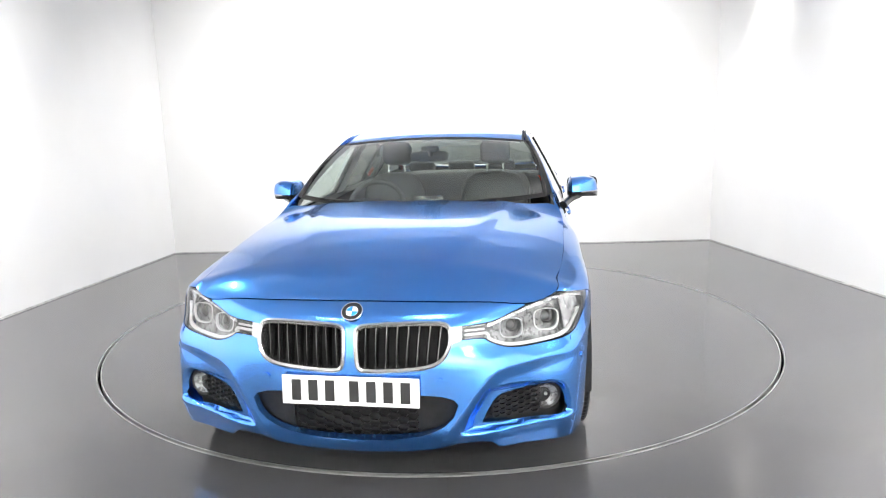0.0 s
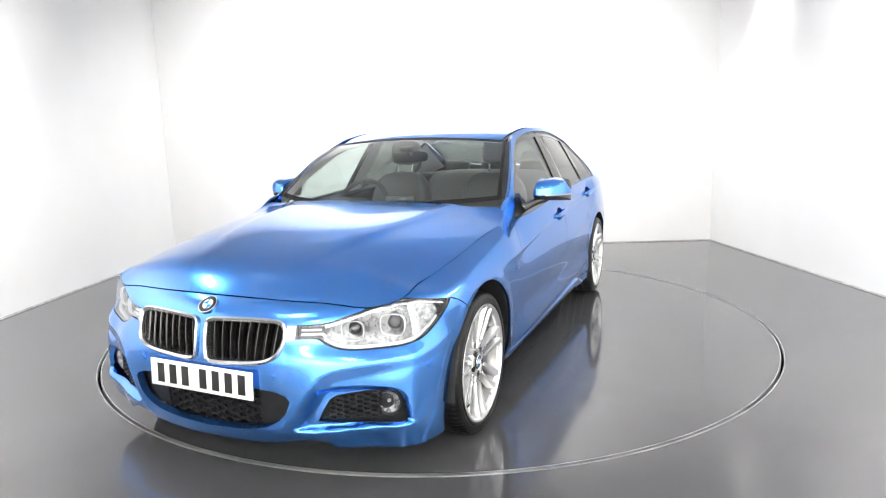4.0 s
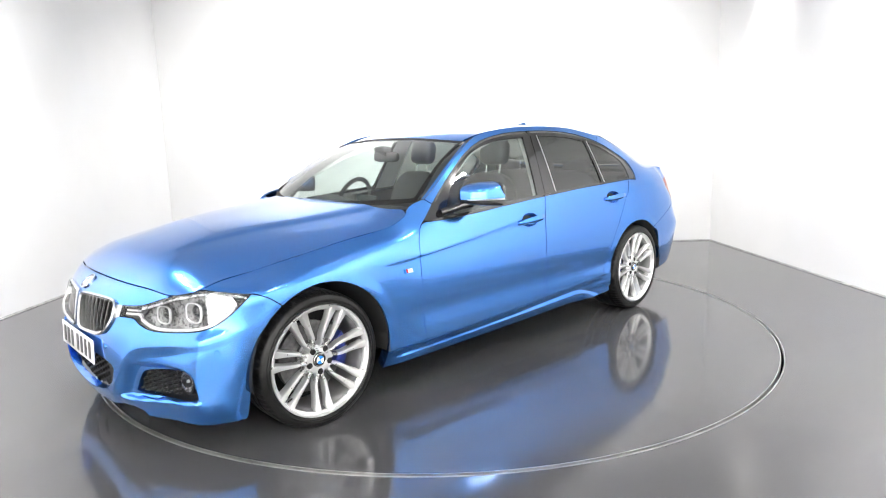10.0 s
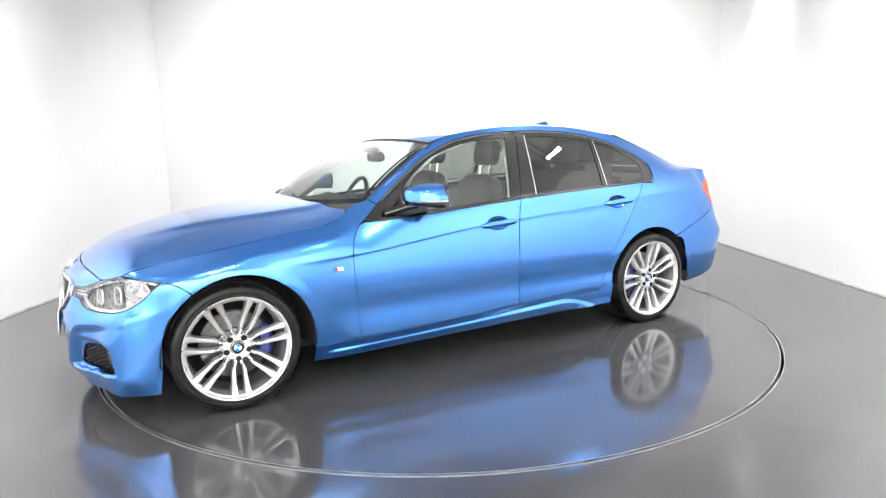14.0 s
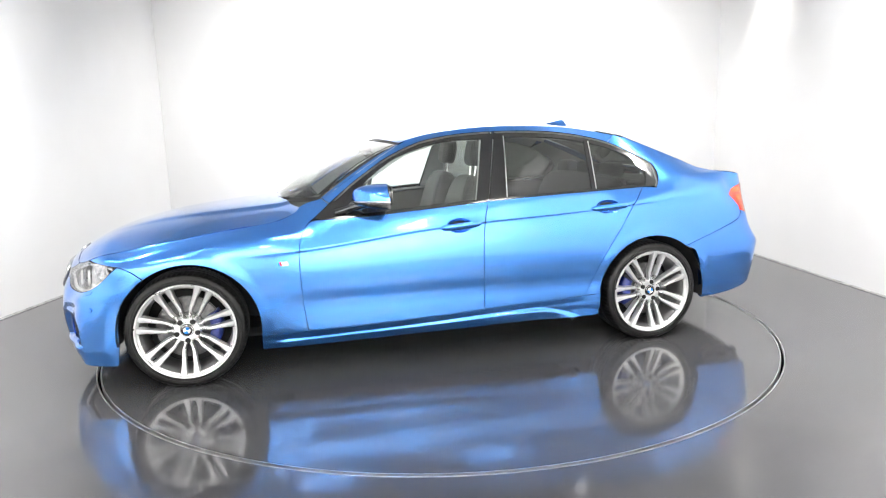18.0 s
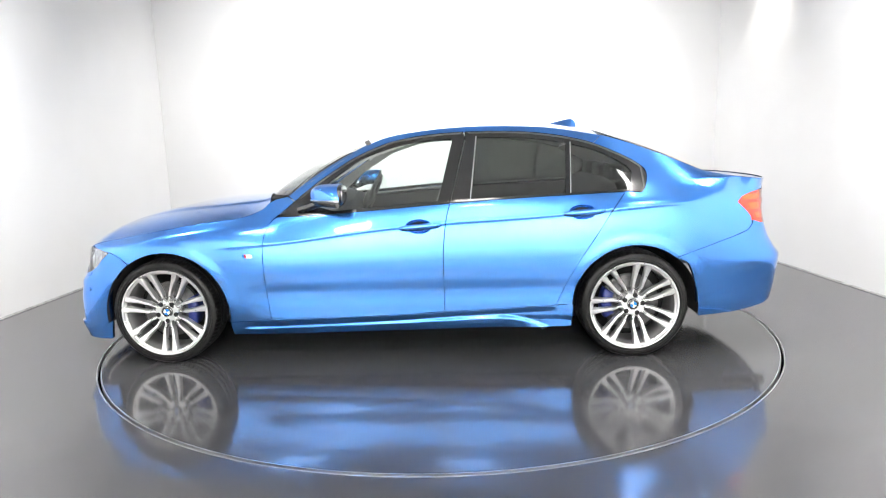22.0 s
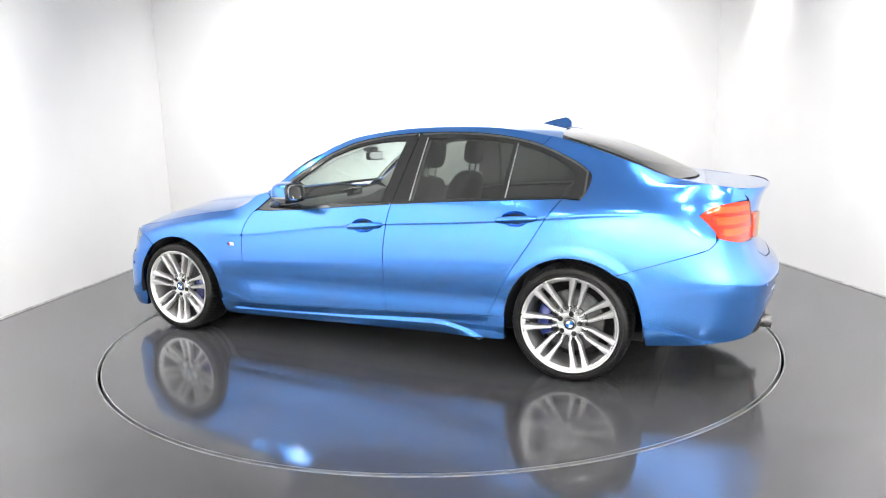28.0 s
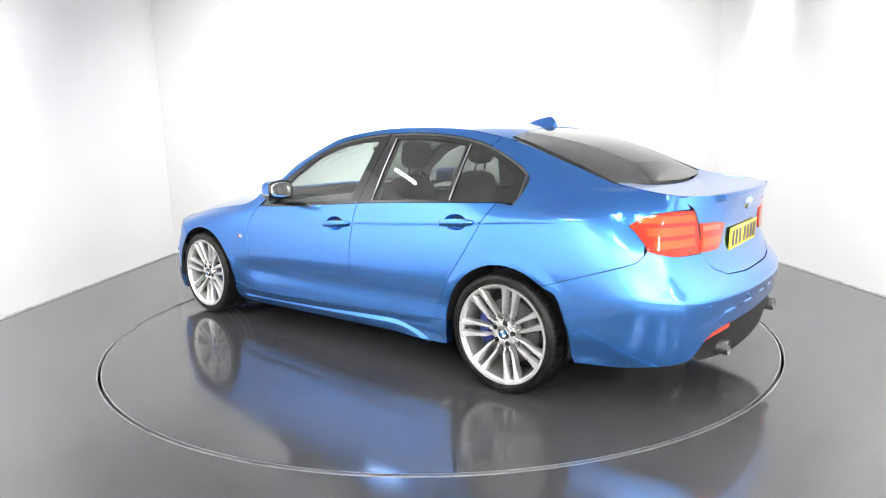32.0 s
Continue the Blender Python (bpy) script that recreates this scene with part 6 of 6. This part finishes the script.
for s_ in (1, -1):
    mb = new("wing_badge")
    mb.parent = car
    mb["label"] = "small striped metal badge"
    for k, mt in enumerate((M_BADGEBLUE, M_RED, M_CHROME, M_CHROME)):
        xs_ = 0.905 - k * 0.011
        panel("stripe", [(xs_, 0.651), (xs_ - 0.010 - (0.012 if k == 3 else 0), 0.651), (xs_ - 0.004 - (0.012 if k == 3 else 0), 0.672), (xs_ + 0.006, 0.672)], side, (0.03, 0.03), mt, mb, mirror=s_ < 0, lift=0.003, gap=0.0, thick=0.003)

# ---- inside the car ----


def seat(y):
    st = new("front_seat")
    st.parent = car
    st["label"] = "black leather front seat with a headrest on steel posts"
    st.matrix_basis = pose(-0.02, y, 0.30)
    part("cushion", blob((0.02, 0, 0.17), (0.27, 0.25, 0.10), 0.5), M_LEATHER, st)
    back = blob((0, 0, 0), (0.085, 0.245, 0.33), 0.5, shape=lambda p: Vector((p.x - 0.02 * (p.y / 0.245) ** 2 * -1, p.y * (1 - 0.16 * max(p.z / 0.33, 0) ** 2), p.z)))
    bmesh.ops.transform(back, matrix=pose(-0.26, 0, 0.46, 0, -16, 0), verts=back.verts)
    part("backrest", back, M_LEATHER, st)
    hr = blob((0, 0, 0), (0.055, 0.112, 0.090), 0.55)
    bmesh.ops.transform(hr, matrix=pose(-0.375, 0, 0.925, 0, -10, 0), verts=hr.verts)
    part("headrest", hr, M_LEATHER, st)
    for q in (0.06, -0.06):
        part("headrest_post", tube_bm([(-0.345, q, 0.74), (-0.366, q, 0.86)], 0.008, 8), M_CHROME, st, "steel post")


seat(0.37)
seat(-0.37)
bench = new("rear_bench")
bench.parent = car
bench["label"] = "black leather rear bench with headrests"
part("cushion", blob((-0.95, 0, 0.50), (0.28, 0.62, 0.09), 0.4), M_LEATHER, bench)
bb = blob((0, 0, 0), (0.10, 0.62, 0.30), 0.4)
bmesh.ops.transform(bb, matrix=pose(-1.27, 0, 0.76, 0, -22, 0), verts=bb.verts)
part("backrest", bb, M_LEATHER, bench)
for y_ in (0.36, 0.0, -0.36):
    part("headrest", blob((-1.40, y_, 1.08), (0.05, 0.12, 0.055), 0.55), M_LEATHER, bench)
part("parcel_shelf", box_bm(0.48, 1.48, 0.03, pose(-1.63, 0, 1.00, 0, 0, 0), 0.01), M_DASH, car, "dark parcel shelf")
part("rear_bulkhead", box_bm(0.04, 1.2, 0.6, pose(-1.40, 0, 0.72), 0.01), M_DARKGAP, car)

dash = new("dashboard")
dash.parent = car
dash["label"] = "black dashboard with a central display"
db = bmesh.new()
rows_ = []
for y_ in np.linspace(-0.70, 0.70, 15):
    hood_b = 0.045 * math.exp(-((y_ + 0.36) / 0.17) ** 2)
    rows_.append([db.verts.new(p) for p in ((0.88, y_, 0.86), (0.72 - 0.10 * (y_ / 0.7) ** 2 + 0.0, y_, 0.905), (0.48, y_, 0.925 + hood_b), (0.40, y_, 0.900 + hood_b), (0.37, y_, 0.80), (0.42, y_, 0.55))])
for a, b in zip(rows_, rows_[1:]):
    for k in range(5):
        db.faces.new((a[k], a[k + 1], b[k + 1], b[k]))
part("dash_top", db, M_DASH, dash)
part("display", box_bm(0.018, 0.20, 0.06, pose(0.45, 0.0, 0.945, 0, -8, 0), 0.006), M_GLOSSBLACK, dash, "dark screen")
part("centre_console", box_bm(0.75, 0.22, 0.22, pose(0.05, 0, 0.52), 0.04), M_DASH, dash)

sw = new("steering_wheel")
sw.parent = car
sw["label"] = "black leather three-spoke steering wheel"
sw.matrix_basis = pose(0.30, -0.365, 0.885, 0, -24, 0)
part("rim", tube_bm([(0, 0.185 * math.cos(a), 0.185 * math.sin(a)) for a in np.linspace(0, 2 * math.pi, 41)], 0.016, 10, cap=False), M_LEATHER, sw)
part("boss", blob((0.02, 0, -0.01), (0.035, 0.075, 0.065), 0.7), M_DASH, sw)
for a_ in (0, 180, 270):
    part("spoke", box_bm(0.014, 0.13, 0.035, pose(0.01, 0.115 * math.cos(radians(a_)), 0.115 * math.sin(radians(a_)), a_, 0, 0), 0.005), M_SATIN, sw)
rv = new("rear_view_mirror")
rv.parent = car
rv["label"] = "black rear-view mirror"
part("shell", blob((0.262, -0.01, 1.213), (0.018, 0.125, 0.034), 0.5), M_BLACK, rv)
part("mirror_glass", blob((0.245, -0.01, 1.213), (0.004, 0.115, 0.029), 0.5), M_MIRROR, rv)
part("stem", tube_bm([(0.275, 0, 1.225), (0.33, 0, 1.262)], 0.016, 8), M_BLACK, rv)
part("sensor_housing", blob((0.295, 0.0, 1.262), (0.045, 0.055, 0.02), 0.6), M_BLACK, rv)
panel("headlining", sym([(x + (-0.03 if x > 0 else 0.02), y * 0.99) for x, y in roof_half]), roof, (0.1, 0.1), M_TRIMGREY, car, "grey headlining", lift=-0.03, gap=0.0, thick=0.0)
for m_ in (False, True):
    s_ = -1 if m_ else 1
    card = [(0.70, 0.86)] + [(p[0], p[1] - 0.012) for p in BELT_F[1:]] + [(p[0], p[1] - 0.012) for p in BELT_R[1:]] + [(-1.36, 0.76), (-1.22, 0.72), (-1.09, 0.63), (-1.00, 0.46), (-0.96, 0.30), (0.70, 0.27)]
    panel("door_card", card, side, (0.08, 0.06), M_DASH, car, "dark door lining", mirror=m_, lift=-0.075, gap=0.0, thick=0.0)
    ledge = BELT_F + BELT_R[1:]
    lb = bmesh.new()
    pr = []
    for x_, z_ in ledge:
        y_ = float(side_y(np.array([x_]), np.array([z_]))[0])
        pr.append((lb.verts.new((x_, s_ * (y_ - 0.012), z_ - 0.004)), lb.verts.new((x_, s_ * (y_ - 0.085), z_ - 0.014))))
    for a, b in zip(pr, pr[1:]):
        lb.faces.new((a[0], a[1], b[1], b[0]))
    part("door_ledge", lb, M_DASH, car, "dark door top")
    panel("pillar_lining", [(-0.345, 1.33), (-0.50, 1.335), (-0.45, 0.95), (-0.255, 0.95)], side, (0.06, 0.06), M_TRIMGREY, car, "grey pillar lining", mirror=m_, lift=-0.035, gap=0.0, thick=0.0)
    ap = smooth_line([(0.655, 0.985), (0.40, 1.157), (0.15, 1.303), (-0.10, 1.366), (-0.60, 1.393), (-1.03, 1.363), (-1.25, 1.322)], 4)
    lower = [(-1.20, 1.26), (-1.03, 1.30), (-0.6, 1.335), (-0.10, 1.315), (0.15, 1.235), (0.40, 1.085), (0.60, 0.92)]
    panel("rail_lining", ap + lower, side, (0.06, 0.05), M_TRIMGREY, car, "grey pillar lining", mirror=m_, lift=-0.030, gap=0.0, thick=0.0)
    panel("pillar_lining", [(-1.30, 1.30), (-1.55, 1.20), (-1.85, 1.08), (-1.75, 1.01), (-1.42, 1.0), (-1.47, 1.09), (-1.40, 1.16), (-1.20, 1.25)], side, (0.06, 0.05), M_TRIMGREY, car, "grey pillar lining", mirror=m_, lift=-0.030, gap=0.0, thick=0.0)

# ---- movement: table and car turn together, 3.764 degrees a second ----


def motions():
    rows, deck = [], []
    for i in range(0, 33, 2):
        a = -99.04 - 3.764 * i
        rows.append((float(i), pose(0, 0, 0, 0, 0, a) @ pose(0.2285, 0.041, 0)))
        deck.append((float(i), pose(0, 0, 0, 0, 0, a)))
    walk(car, rows)
    walk(turntable, deck)


motions()
